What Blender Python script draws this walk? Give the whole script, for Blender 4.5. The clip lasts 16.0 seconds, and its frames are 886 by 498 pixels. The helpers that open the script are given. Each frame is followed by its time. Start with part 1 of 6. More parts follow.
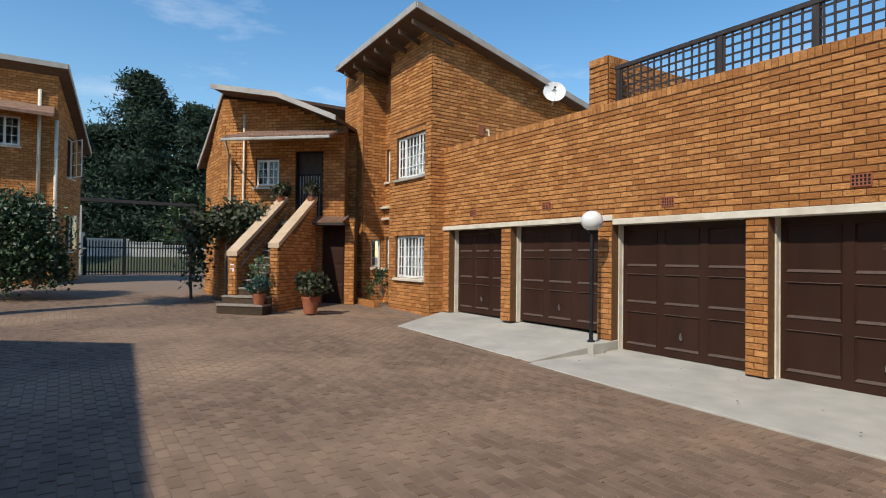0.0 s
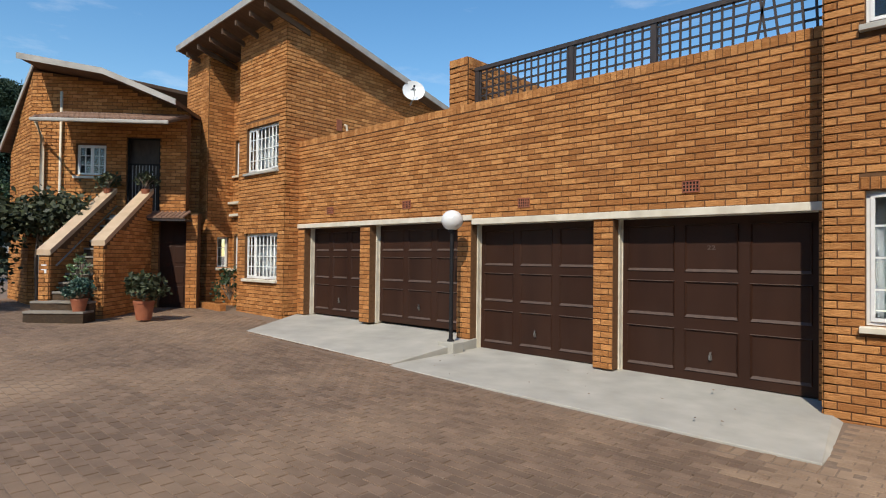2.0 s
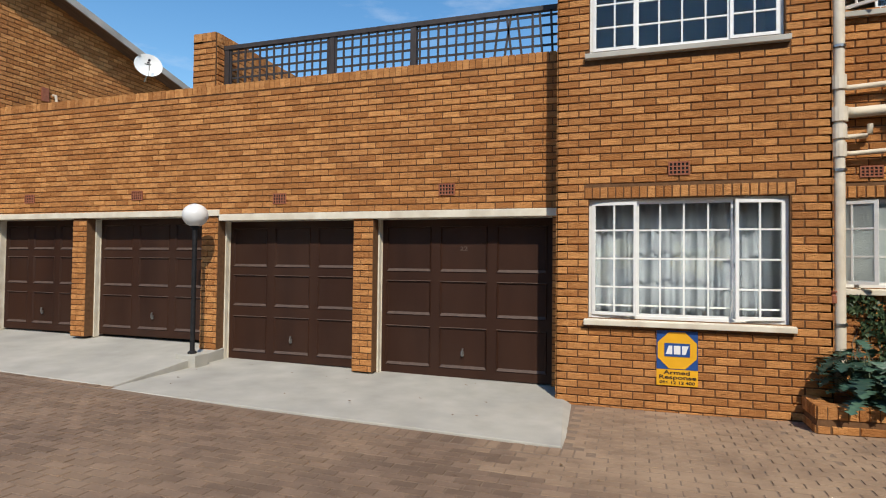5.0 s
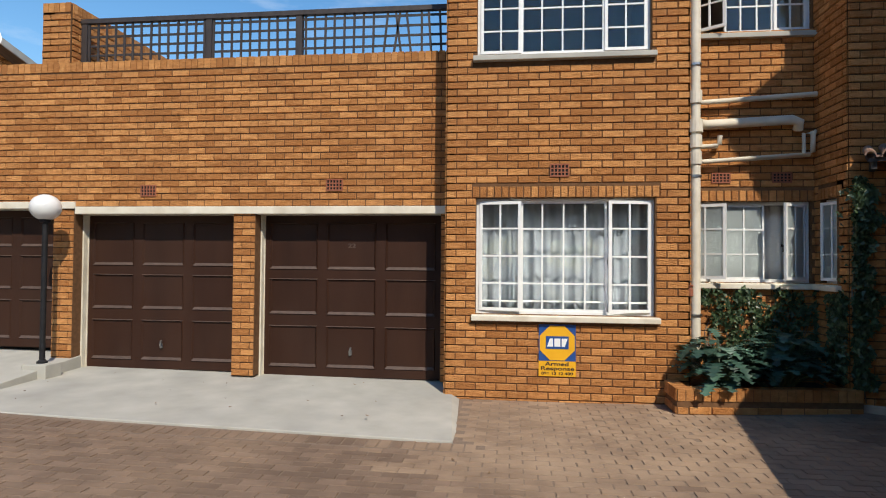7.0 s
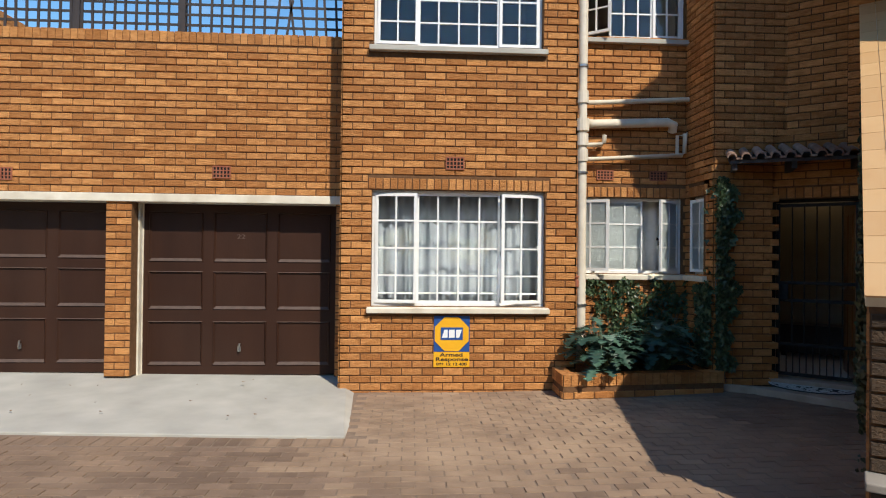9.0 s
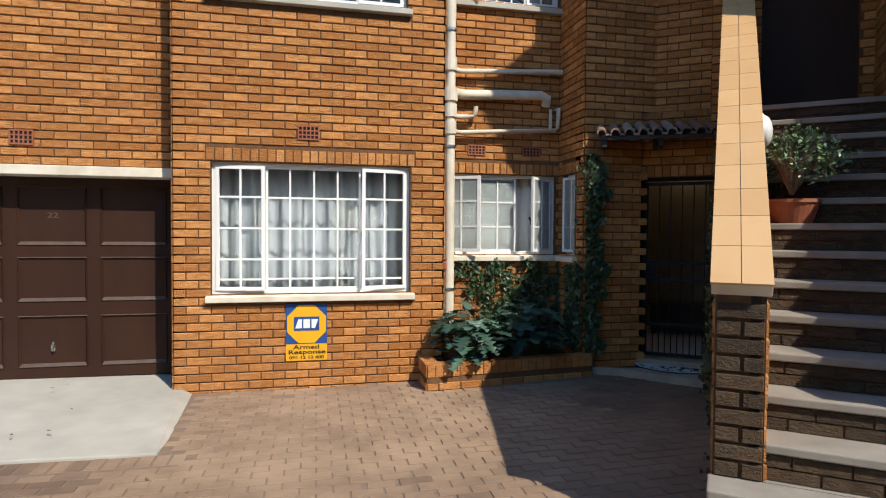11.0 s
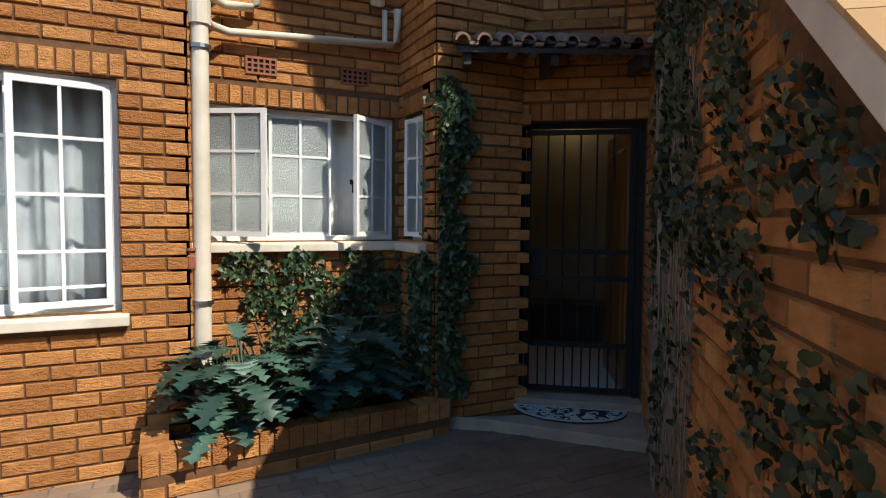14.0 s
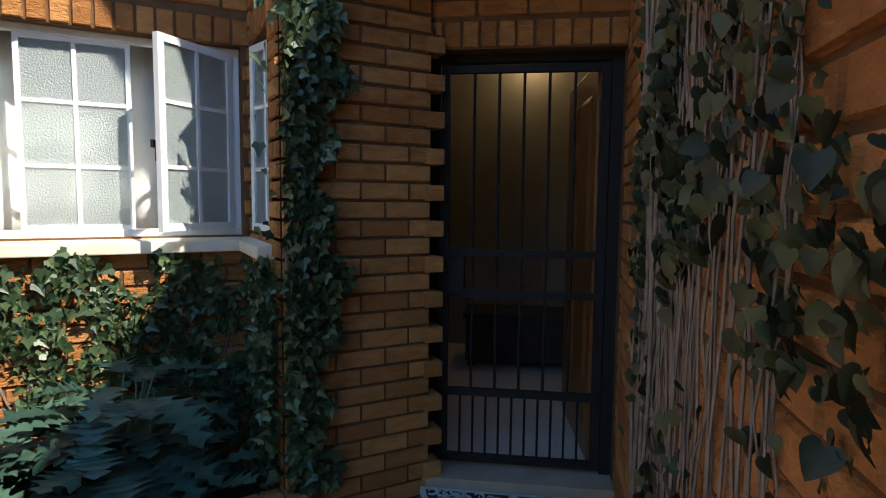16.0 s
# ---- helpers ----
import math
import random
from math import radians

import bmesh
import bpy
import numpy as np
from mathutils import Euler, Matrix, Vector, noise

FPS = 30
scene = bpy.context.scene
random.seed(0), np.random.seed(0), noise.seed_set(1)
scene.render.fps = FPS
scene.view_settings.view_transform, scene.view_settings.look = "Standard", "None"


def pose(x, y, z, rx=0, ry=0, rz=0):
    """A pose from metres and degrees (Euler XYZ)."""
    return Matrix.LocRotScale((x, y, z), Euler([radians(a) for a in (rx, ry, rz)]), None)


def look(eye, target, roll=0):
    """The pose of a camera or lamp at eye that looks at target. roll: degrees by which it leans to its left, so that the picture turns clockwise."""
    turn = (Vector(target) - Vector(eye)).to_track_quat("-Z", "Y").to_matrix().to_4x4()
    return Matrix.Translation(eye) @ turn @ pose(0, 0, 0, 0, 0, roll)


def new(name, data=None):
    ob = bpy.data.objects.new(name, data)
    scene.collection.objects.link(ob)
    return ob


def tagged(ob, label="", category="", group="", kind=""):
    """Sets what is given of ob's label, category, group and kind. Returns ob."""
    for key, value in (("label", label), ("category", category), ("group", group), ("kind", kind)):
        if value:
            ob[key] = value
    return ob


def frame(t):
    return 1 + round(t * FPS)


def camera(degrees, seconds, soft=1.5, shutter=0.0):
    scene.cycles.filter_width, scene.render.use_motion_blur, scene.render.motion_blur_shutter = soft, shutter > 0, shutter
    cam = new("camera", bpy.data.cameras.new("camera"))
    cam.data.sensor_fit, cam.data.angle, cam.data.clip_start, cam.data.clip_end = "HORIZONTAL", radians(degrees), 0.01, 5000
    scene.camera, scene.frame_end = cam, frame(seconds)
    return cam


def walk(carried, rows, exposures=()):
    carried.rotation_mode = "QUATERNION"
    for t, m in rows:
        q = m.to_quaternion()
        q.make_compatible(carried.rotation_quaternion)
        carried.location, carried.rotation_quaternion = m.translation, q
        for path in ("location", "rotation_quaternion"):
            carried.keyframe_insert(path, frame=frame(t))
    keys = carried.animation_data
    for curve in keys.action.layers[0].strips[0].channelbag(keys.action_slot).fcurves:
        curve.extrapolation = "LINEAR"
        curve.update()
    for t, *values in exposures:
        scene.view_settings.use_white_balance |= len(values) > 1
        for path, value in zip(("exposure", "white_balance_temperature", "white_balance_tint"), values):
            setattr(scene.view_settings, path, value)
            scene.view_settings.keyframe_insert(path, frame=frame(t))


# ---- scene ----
cam = camera(75, 16.0, soft=1.1)
PATH = [
    (0, (1.361, -7.404, 1.518), (-0.308, -6.303, 1.549), 0.7),
    (0.5, (1.33, -7.389, 1.515), (-0.281, -6.204, 1.546), 0.6),
    (1, (1.222, -7.436, 1.514), (-0.311, -6.151, 1.545), 0.6),
    (1.5, (1.118, -7.416, 1.514), (-0.331, -6.038, 1.547), 0.5),
    (2, (1.084, -7.265, 1.513), (-0.262, -5.786, 1.549), 0.7),
    (2.5, (1.038, -7.233, 1.498), (-0.177, -5.645, 1.537), 0.6),
    (3, (0.964, -7.149, 1.494), (-0.134, -5.478, 1.535), 0.6),
    (3.5, (0.931, -7.049, 1.496), (-0.06, -5.312, 1.539), 0.5),
    (4, (0.888, -6.993, 1.497), (0.023, -5.19, 1.544), 0.6),
    (6.5, (0.739, -6.923, 1.509), (0.42, -4.949, 1.555), 0.5),
    (7, (0.721, -6.916, 1.511), (0.493, -4.929, 1.554), 0.5),
    (7.5, (0.703, -6.91, 1.523), (0.559, -4.916, 1.559), 0.5),
    (8, (0.73, -6.904, 1.51), (0.663, -4.906, 1.545), 0.5),
    (8.5, (0.733, -6.894, 1.511), (0.762, -4.894, 1.541), 0.6),
    (11, (1.339, -6.355, 1.545), (1.772, -4.403, 1.49), 0.4),
    (11.5, (1.459, -6.045, 1.533), (2.015, -4.124, 1.472), 0.5),
    (12, (1.653, -5.675, 1.516), (2.302, -3.784, 1.451), 0.5),
    (12.5, (1.839, -5.277, 1.486), (2.547, -3.407, 1.417), 0.5),
    (13, (2.071, -4.86, 1.463), (2.841, -3.016, 1.384), 0.5),
    (13.5, (2.27, -4.427, 1.491), (3.096, -2.609, 1.391), 0.6),
    (14, (2.548, -4.086, 1.464), (3.415, -2.287, 1.361), 0.5),
    (14.5, (2.853, -3.751, 1.474), (3.752, -1.968, 1.36), 0.5),
    (15, (3.132, -3.437, 1.475), (4.062, -1.671, 1.352), 0.5),
    (15.5, (3.429, -3.188, 1.473), (4.37, -1.429, 1.333), 0.6),
    (16, (3.668, -2.943, 1.49), (4.609, -1.186, 1.32), 0.6),
]
walk(cam, [(t, look(eye, target, roll)) for t, eye, target, roll in PATH],
     exposures=[(0, -0.20), (4, -0.20), (8, -0.04), (11.5, 0.18), (14, 0.24), (15, 0.45), (16, 0.80)])

# ---- world, sun, exposure ----
SUN_EL, SUN_AZ = radians(46), (0.447, -0.894)   # horizontal direction towards the sun
world = bpy.data.worlds.new("sky")
scene.world = world
world.use_nodes = True
wn = world.node_tree.nodes
sky = wn.new("ShaderNodeTexSky")
sky.sky_type = "NISHITA"
sky.sun_disc = False
sky.sun_elevation = SUN_EL
sky.sun_rotation = math.atan2(SUN_AZ[0], SUN_AZ[1])
sky.air_density, sky.dust_density, sky.ozone_density = 1.25, 0.15, 1.5
wn["Background"].inputs["Strength"].default_value = 0.15
wl_ = world.node_tree.links
sky_tc = wn.new("ShaderNodeTexCoord")
sky_map = wn.new("ShaderNodeMapping")
sky_map.inputs["Scale"].default_value = (1.6, 1.6, 6.0)
wl_.new(sky_tc.outputs["Generated"], sky_map.inputs["Vector"])
cloud = wn.new("ShaderNodeTexNoise")
cloud.inputs["Scale"].default_value, cloud.inputs["Detail"].default_value, cloud.inputs["Roughness"].default_value = 2.2, 8, 0.62
wl_.new(sky_map.outputs[0], cloud.inputs["Vector"])
cloud_ramp = wn.new("ShaderNodeValToRGB")
cloud_ramp.color_ramp.elements[0].position, cloud_ramp.color_ramp.elements[1].position = 0.55, 0.85
cloud_ramp.color_ramp.elements[0].color, cloud_ramp.color_ramp.elements[1].color = (0, 0, 0, 1), (0.55, 0.55, 0.55, 1)
wl_.new(cloud.outputs["Fac"], cloud_ramp.inputs[0])
cloud_mix = wn.new("ShaderNodeMix")
cloud_mix.data_type = "RGBA"
wl_.new(cloud_ramp.outputs[0], cloud_mix.inputs["Factor"])
sky_tint = wn.new("ShaderNodeHueSaturation")
sky_tint.inputs["Saturation"].default_value, sky_tint.inputs["Value"].default_value = 1.32, 1.2
wl_.new(sky.outputs[0], sky_tint.inputs["Color"])
wl_.new(sky_tint.outputs[0], cloud_mix.inputs["A"])
cloud_mix.inputs["B"].default_value = (7.0, 7.4, 8.0, 1)
wl_.new(cloud_mix.outputs["Result"], wn["Background"].inputs["Color"])
sun_data = bpy.data.lights.new("sun", "SUN")
sun_data.energy, sun_data.angle, sun_data.color = 5.0, radians(0.6), (1.0, 0.915, 0.78)
sun = new("sun", sun_data)
sun.matrix_world = look((SUN_AZ[0] * 30, SUN_AZ[1] * 30, 30 * math.tan(SUN_EL)), (0, 0, 0))


# ---- materials ----
def rgb(c):
    return (c[0], c[1], c[2], 1.0)


def mat(name, c1, c2, rough=0.8, scale=8.0, bump=0.2, bump_scale=60.0, metal=0.0, island=0.0, obj=0.0, stretch=(1, 1, 1), spec=0.5,
        stain=0.0, stain_scale=0.7, stain_col=(0.05, 0.04, 0.03), dist=0.01, streak=0.0):
    """A surface of two mixed colours: noise at one scale, optional change per piece, stains at a larger scale, and fine relief."""
    m = bpy.data.materials.new(name)
    m.use_nodes = True
    n, l = m.node_tree.nodes, m.node_tree.links
    bs = n["Principled BSDF"]
    bs.inputs["Roughness"].default_value = rough
    bs.inputs["Metallic"].default_value = metal
    bs.inputs["Specular IOR Level"].default_value = spec
    tc = n.new("ShaderNodeTexCoord")
    mp = n.new("ShaderNodeMapping")
    mp.inputs["Scale"].default_value = stretch
    geo = n.new("ShaderNodeNewGeometry")
    l.new(geo.outputs["Position"], mp.inputs["Vector"])
    nz = n.new("ShaderNodeTexNoise")
    nz.inputs["Scale"].default_value = scale
    nz.inputs["Detail"].default_value = 6
    l.new(mp.outputs[0], nz.inputs["Vector"])
    fac = nz.outputs["Fac"]
    if island or obj:
        add = n.new("ShaderNodeMath")
        add.operation = "MULTIPLY_ADD"
        src = geo.outputs["Random Per Island"]
        if obj:
            src = n.new("ShaderNodeObjectInfo").outputs["Random"]
        l.new(src, add.inputs[0])
        add.inputs[1].default_value = island or obj
        sub = n.new("ShaderNodeMath")
        sub.operation = "MULTIPLY_ADD"
        l.new(fac, sub.inputs[0])
        sub.inputs[1].default_value = 1 - 0.55 * (island or obj)
        sub.inputs[2].default_value = -0.45 * (island or obj)
        l.new(sub.outputs[0], add.inputs[2])
        fac = add.outputs[0]
    ramp = n.new("ShaderNodeValToRGB")
    ramp.color_ramp.elements[0].position, ramp.color_ramp.elements[1].position = 0.25, 0.75
    ramp.color_ramp.elements[0].color, ramp.color_ramp.elements[1].color = rgb(c1), rgb(c2)
    l.new(fac, ramp.inputs[0])
    col = ramp.outputs[0]
    if stain:
        nz2 = n.new("ShaderNodeTexNoise")
        nz2.inputs["Scale"].default_value = stain_scale
        nz2.inputs["Detail"].default_value = 5
        mp2 = n.new("ShaderNodeMapping")
        mp2.inputs["Scale"].default_value = (1, 1, 1 - streak)
        l.new(geo.outputs["Position"], mp2.inputs["Vector"])
        l.new(mp2.outputs[0], nz2.inputs["Vector"])
        r2 = n.new("ShaderNodeValToRGB")
        r2.color_ramp.elements[0].position, r2.color_ramp.elements[1].position = 0.45, 0.75
        r2.color_ramp.elements[0].color, r2.color_ramp.elements[1].color = (0, 0, 0, 1), (stain, stain, stain, 1)
        l.new(nz2.outputs["Fac"], r2.inputs[0])
        mx = n.new("ShaderNodeMix")
        mx.data_type = "RGBA"
        l.new(r2.outputs[0], mx.inputs["Factor"])
        l.new(col, mx.inputs["A"])
        mx.inputs["B"].default_value = rgb(stain_col)
        col = mx.outputs["Result"]
    l.new(col, bs.inputs["Base Color"])
    if bump:
        nb = n.new("ShaderNodeTexNoise")
        nb.inputs["Scale"].default_value = bump_scale
        nb.inputs["Detail"].default_value = 5
        nb.inputs["Roughness"].default_value = 0.65
        l.new(mp.outputs[0], nb.inputs["Vector"])
        bp = n.new("ShaderNodeBump")
        bp.inputs["Strength"].default_value = bump
        bp.inputs["Distance"].default_value = dist
        l.new(nb.outputs["Fac"], bp.inputs["Height"])
        l.new(bp.outputs[0], bs.inputs["Normal"])
    return m


def glass_mat(name, rough=0.02, tint=(0.9, 0.95, 0.95), bump=0.0):
    m = bpy.data.materials.new(name)
    m.use_nodes = True
    n, l = m.node_tree.nodes, m.node_tree.links
    bs = n["Principled BSDF"]
    bs.inputs["Base Color"].default_value = rgb(tint)
    bs.inputs["Roughness"].default_value = rough
    bs.inputs["Transmission Weight"].default_value = 1.0
    bs.inputs["IOR"].default_value = 1.45
    if bump:
        nb = n.new("ShaderNodeTexNoise")
        nb.inputs["Scale"].default_value = 130
        g = n.new("ShaderNodeNewGeometry")
        l.new(g.outputs["Position"], nb.inputs["Vector"])
        bp = n.new("ShaderNodeBump")
        bp.inputs["Strength"].default_value = bump
        bp.inputs["Distance"].default_value = 0.01
        l.new(nb.outputs["Fac"], bp.inputs["Height"])
        l.new(bp.outputs[0], bs.inputs["Normal"])
    return m


BRICK_A, BRICK_B = (0.41, 0.168, 0.050), (0.72, 0.345, 0.118)
M_BRICK = mat("face_brick", BRICK_A, BRICK_B, 0.85, 11, 1.0, 42, island=0.45, stretch=(1, 1, 2.2), dist=0.022, spec=0.25, stain=0.22, stain_scale=1.6, stain_col=(0.30, 0.13, 0.055))
M_BRICK_OBJ = mat("face_brick_single", BRICK_A, BRICK_B, 0.85, 11, 1.0, 42, obj=0.45, stretch=(1, 1, 2.2), dist=0.022, spec=0.25, stain=0.22, stain_scale=1.6, stain_col=(0.30, 0.13, 0.055))
# Darker copy of the face brick: shade put into its colour, plus grey patina.
M_SHADEBRICK = mat("shaded_patina_brick", (0.060, 0.038, 0.022), (0.15, 0.092, 0.050), 0.8, 14, 1.0, 38, obj=0.35, stretch=(1, 1, 2.0), dist=0.03, spec=0.3, stain=0.5, stain_scale=5, stain_col=(0.07, 0.058, 0.046))
M_MORTAR = mat("mortar", (0.115, 0.060, 0.030), (0.19, 0.102, 0.052), 0.95, 20, 0.5, 90, spec=0.1)
# Dark mortar for the deep joints of the stair's end pier.
M_DARKJOINT = mat("dark_joint_mortar", (0.035, 0.026, 0.018), (0.07, 0.05, 0.034), 0.95, 20, 0.5, 90, spec=0.1)
M_PAVER = mat("clay_paver", (0.15, 0.101, 0.070), (0.25, 0.170, 0.118), 0.8, 4, 0.4, 70, island=0.32, stain=0.85, stain_scale=0.42, stain_col=(0.37, 0.255, 0.165), spec=0.3)
M_PAVER_OBJ = mat("clay_paver_single", (0.15, 0.101, 0.070), (0.25, 0.170, 0.118), 0.8, 4, 0.4, 70, obj=0.32, stain=0.85, stain_scale=0.42, stain_col=(0.37, 0.255, 0.165), spec=0.3)
M_PAVER_SANDY = mat("sandy_paver", (0.215, 0.147, 0.100), (0.32, 0.225, 0.152), 0.9, 5, 0.3, 70, island=0.2, stain=0.8, stain_scale=1.1, stain_col=(0.42, 0.30, 0.20), spec=0.2)
M_SAND = mat("joint_sand", (0.16, 0.112, 0.078), (0.24, 0.17, 0.12), 0.95, 30, 0.4, 150)
M_CONC = mat("pale_concrete", (0.36, 0.345, 0.30), (0.48, 0.46, 0.405), 0.85, 2.5, 0.15, 120, stain=0.5, stain_scale=1.1, stain_col=(0.27, 0.26, 0.24), spec=0.3)
M_TREAD = mat("worn_tread_concrete", (0.20, 0.178, 0.15), (0.35, 0.315, 0.265), 0.85, 5, 0.3, 70, stain=0.5, stain_scale=2.5, stain_col=(0.15, 0.12, 0.10), spec=0.3)
M_CREAM = mat("cream_paint", (0.62, 0.56, 0.44), (0.74, 0.69, 0.57), 0.6, 6, 0.15, 50, stain=0.4, stain_scale=4, stain_col=(0.35, 0.27, 0.18))
M_WHITE = mat("white_paint", (0.72, 0.72, 0.70), (0.82, 0.82, 0.80), 0.45, 12, 0.06, 80)
M_FASCIA = mat("fascia_paint", (0.34, 0.32, 0.285), (0.45, 0.42, 0.375), 0.5, 3, 0.1, 40, stain=0.3, stain_scale=2)
M_DOOR = mat("brown_garage_paint", (0.026, 0.0105, 0.0062), (0.044, 0.0185, 0.0105), 0.55, 3, 0.12, 60, stretch=(1, 1, 0.2), stain=0.25, stain_scale=1.4, stain_col=(0.048, 0.029, 0.021), spec=0.2)
# Lighter door brown: sunlit panel edges put into colour, also the door number.
M_LITEDGE_NUM = mat("lit_edge_and_number_paint", (0.055, 0.034, 0.025), (0.095, 0.060, 0.046), 0.7, 12, 0.1, 60)
M_DARK = mat("dark_timber", (0.022, 0.016, 0.015), (0.05, 0.038, 0.034), 0.6, 14, 0.3, 60, stretch=(1, 1, 0.3))
M_BLACK = mat("black_steel", (0.010, 0.010, 0.011), (0.022, 0.022, 0.024), 0.6, 20, 0.1, 90, spec=0.2)
M_VENT = mat("terracotta_vent", (0.24, 0.07, 0.035), (0.34, 0.12, 0.06), 0.8, 20, 0.2, 90)
M_HOLE = mat("dark_void", (0.008, 0.007, 0.006), (0.014, 0.012, 0.010), 0.95, 5, 0)
M_TILE = mat("glazed_quarry_tile", (0.55, 0.33, 0.15), (0.66, 0.43, 0.21), 0.4, 5, 0.06, 60, obj=0.35, stain=0.25, stain_scale=5, stain_col=(0.4, 0.25, 0.13))
M_ROOF = mat("clay_roof_tile", (0.16, 0.085, 0.055), (0.34, 0.21, 0.14), 0.85, 7, 0.3, 50, island=0.5)
M_GLASS = glass_mat("window_glass")
M_FROST = glass_mat("obscure_glass", 0.3, (0.46, 0.52, 0.53), 0.6)
M_FROST.node_tree.nodes["Principled BSDF"].inputs["Transmission Weight"].default_value = 0.7
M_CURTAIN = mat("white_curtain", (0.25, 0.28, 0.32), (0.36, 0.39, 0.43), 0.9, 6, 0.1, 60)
M_ROOM = mat("interior_plaster", (0.25, 0.24, 0.22), (0.32, 0.31, 0.29), 0.9, 3, 0)
M_IRON = mat("galvanised", (0.35, 0.35, 0.35), (0.5, 0.5, 0.5), 0.35, 20, 0.1, 60, metal=1.0)
M_SOIL = mat("soil", (0.03, 0.02, 0.012), (0.07, 0.045, 0.03), 0.95, 20, 0.6, 60)


# ---- mesh helpers ----
def mesh_from(name, verts, faces, material, smooth=False):
    me = bpy.data.meshes.new(name)
    me.from_pydata([tuple(v) for v in verts], [], faces)
    me.update()
    me.materials.append(material)
    if smooth:
        me.polygons.foreach_set("use_smooth", [True] * len(me.polygons))
    return me


class Boxes:
    """Collects boxes and other pieces into one mesh."""

    def __init__(self):
        self.v, self.f = [], []

    def box(self, x0, x1, y0, y1, z0, z1, m=None):
        b = len(self.v)
        for x in (x0, x1):
            for y in (y0, y1):
                for z in (z0, z1):
                    p = Vector((x, y, z))
                    self.v.append(m @ p if m else p)
        for q in ((0, 1, 3, 2), (4, 6, 7, 5), (0, 4, 5, 1), (2, 3, 7, 6), (0, 2, 6, 4), (1, 5, 7, 3)):
            self.f.append(tuple(b + i for i in q))
        return self

    def poly(self, pts, faces, m=None):
        b = len(self.v)
        self.v += [m @ Vector(p) if m else Vector(p) for p in pts]
        self.f += [tuple(b + i for i in q) for q in faces]
        return self

    def prism(self, outline, thick, m=None):
        """An outline in x and z, extruded along y by thick."""
        k = len(outline)
        pts = [(x, 0, z) for x, z in outline] + [(x, thick, z) for x, z in outline]
        fs = [tuple(range(k)), tuple(range(2 * k - 1, k - 1, -1))] + [(i, i + k, (i + 1) % k + k, (i + 1) % k) for i in range(k)]
        return self.poly(pts, fs, m)

    def tube(self, pts, r, sides=10, caps=True):
        pts = [Vector(p) for p in pts]
        b = len(self.v)
        for i, p in enumerate(pts):
            d = (pts[min(i + 1, len(pts) - 1)] - pts[max(i - 1, 0)]).normalized()
            ref = Vector((0, 0, 1)) if abs(d.z) < 0.9 else Vector((1, 0, 0))
            u = d.cross(ref).normalized()
            w = d.cross(u)
            rr = r[i] if isinstance(r, (list, tuple)) else r
            for k in range(sides):
                a = 2 * math.pi * k / sides
                self.v.append(p + u * rr * math.cos(a) + w * rr * math.sin(a))
        for i in range(len(pts) - 1):
            for k in range(sides):
                k2 = (k + 1) % sides
                self.f.append((b + i * sides + k, b + i * sides + k2, b + (i + 1) * sides + k2, b + (i + 1) * sides + k))
        if caps:
            self.f.append(tuple(b + k for k in reversed(range(sides))))
            self.f.append(tuple(b + (len(pts) - 1) * sides + k for k in range(sides)))
        return self

    def lathe(self, profile, centre=(0, 0, 0), sides=24):
        b = len(self.v)
        for r, z in profile:
            for k in range(sides):
                a = 2 * math.pi * k / sides
                self.v.append(Vector((centre[0] + r * math.cos(a), centre[1] + r * math.sin(a), centre[2] + z)))
        for i in range(len(profile) - 1):
            for k in range(sides):
                k2 = (k + 1) % sides
                self.f.append((b + i * sides + k, b + i * sides + k2, b + (i + 1) * sides + k2, b + (i + 1) * sides + k))
        return self

    def mesh(self, name, material, smooth=False):
        return mesh_from(name, self.v, self.f, material, smooth)


def soften(ob, width=0.006, seg=2):
    bv = ob.modifiers.new("bevel", "BEVEL")
    bv.width, bv.segments, bv.limit_method, bv.angle_limit = width, seg, "ANGLE", radians(40)
    return ob


def thing(name, label, category, kind="", group="", at=None):
    ob = new(name)
    ob.empty_display_size = 0.2
    if at is not None:
        ob.matrix_basis = at
    return tagged(ob, label, category, group, kind)


def part(name, b, material, parent, label="", smooth=False, bevel=0.0):
    ob = new(name, b.mesh(name, material, smooth))
    ob.parent = parent
    if label:
        tagged(ob, label)
    if bevel:
        soften(ob, bevel)
    return ob


def solo(name, b, material, label, category, kind="", smooth=False, bevel=0.0, group=""):
    ob = new(name, b.mesh(name, material, smooth))
    if bevel:
        soften(ob, bevel)
    return tagged(ob, label, category, group, kind)


# ---- brick walls ----
BL, BH, CO, JT, PROUD = 0.232, 0.072, 0.0835, 0.012, 0.012
rng = random.Random(7)


def cut(spans, a, b):
    out = []
    for s, e in spans:
        if b <= s or a >= e:
            out.append((s, e))
        else:
            if a > s:
                out.append((s, a))
            if b < e:
                out.append((b, e))
    return out


def wall_matrix(p0, p1):
    d = (Vector((p1[0], p1[1], 0)) - Vector((p0[0], p0[1], 0)))
    d.normalize()
    n = Vector((d.y, -d.x, 0))
    return Matrix(((d.x, -n.x, 0, p0[0]), (d.y, -n.y, 0, p0[1]), (0, 0, 1, 0), (0, 0, 0, 1)))


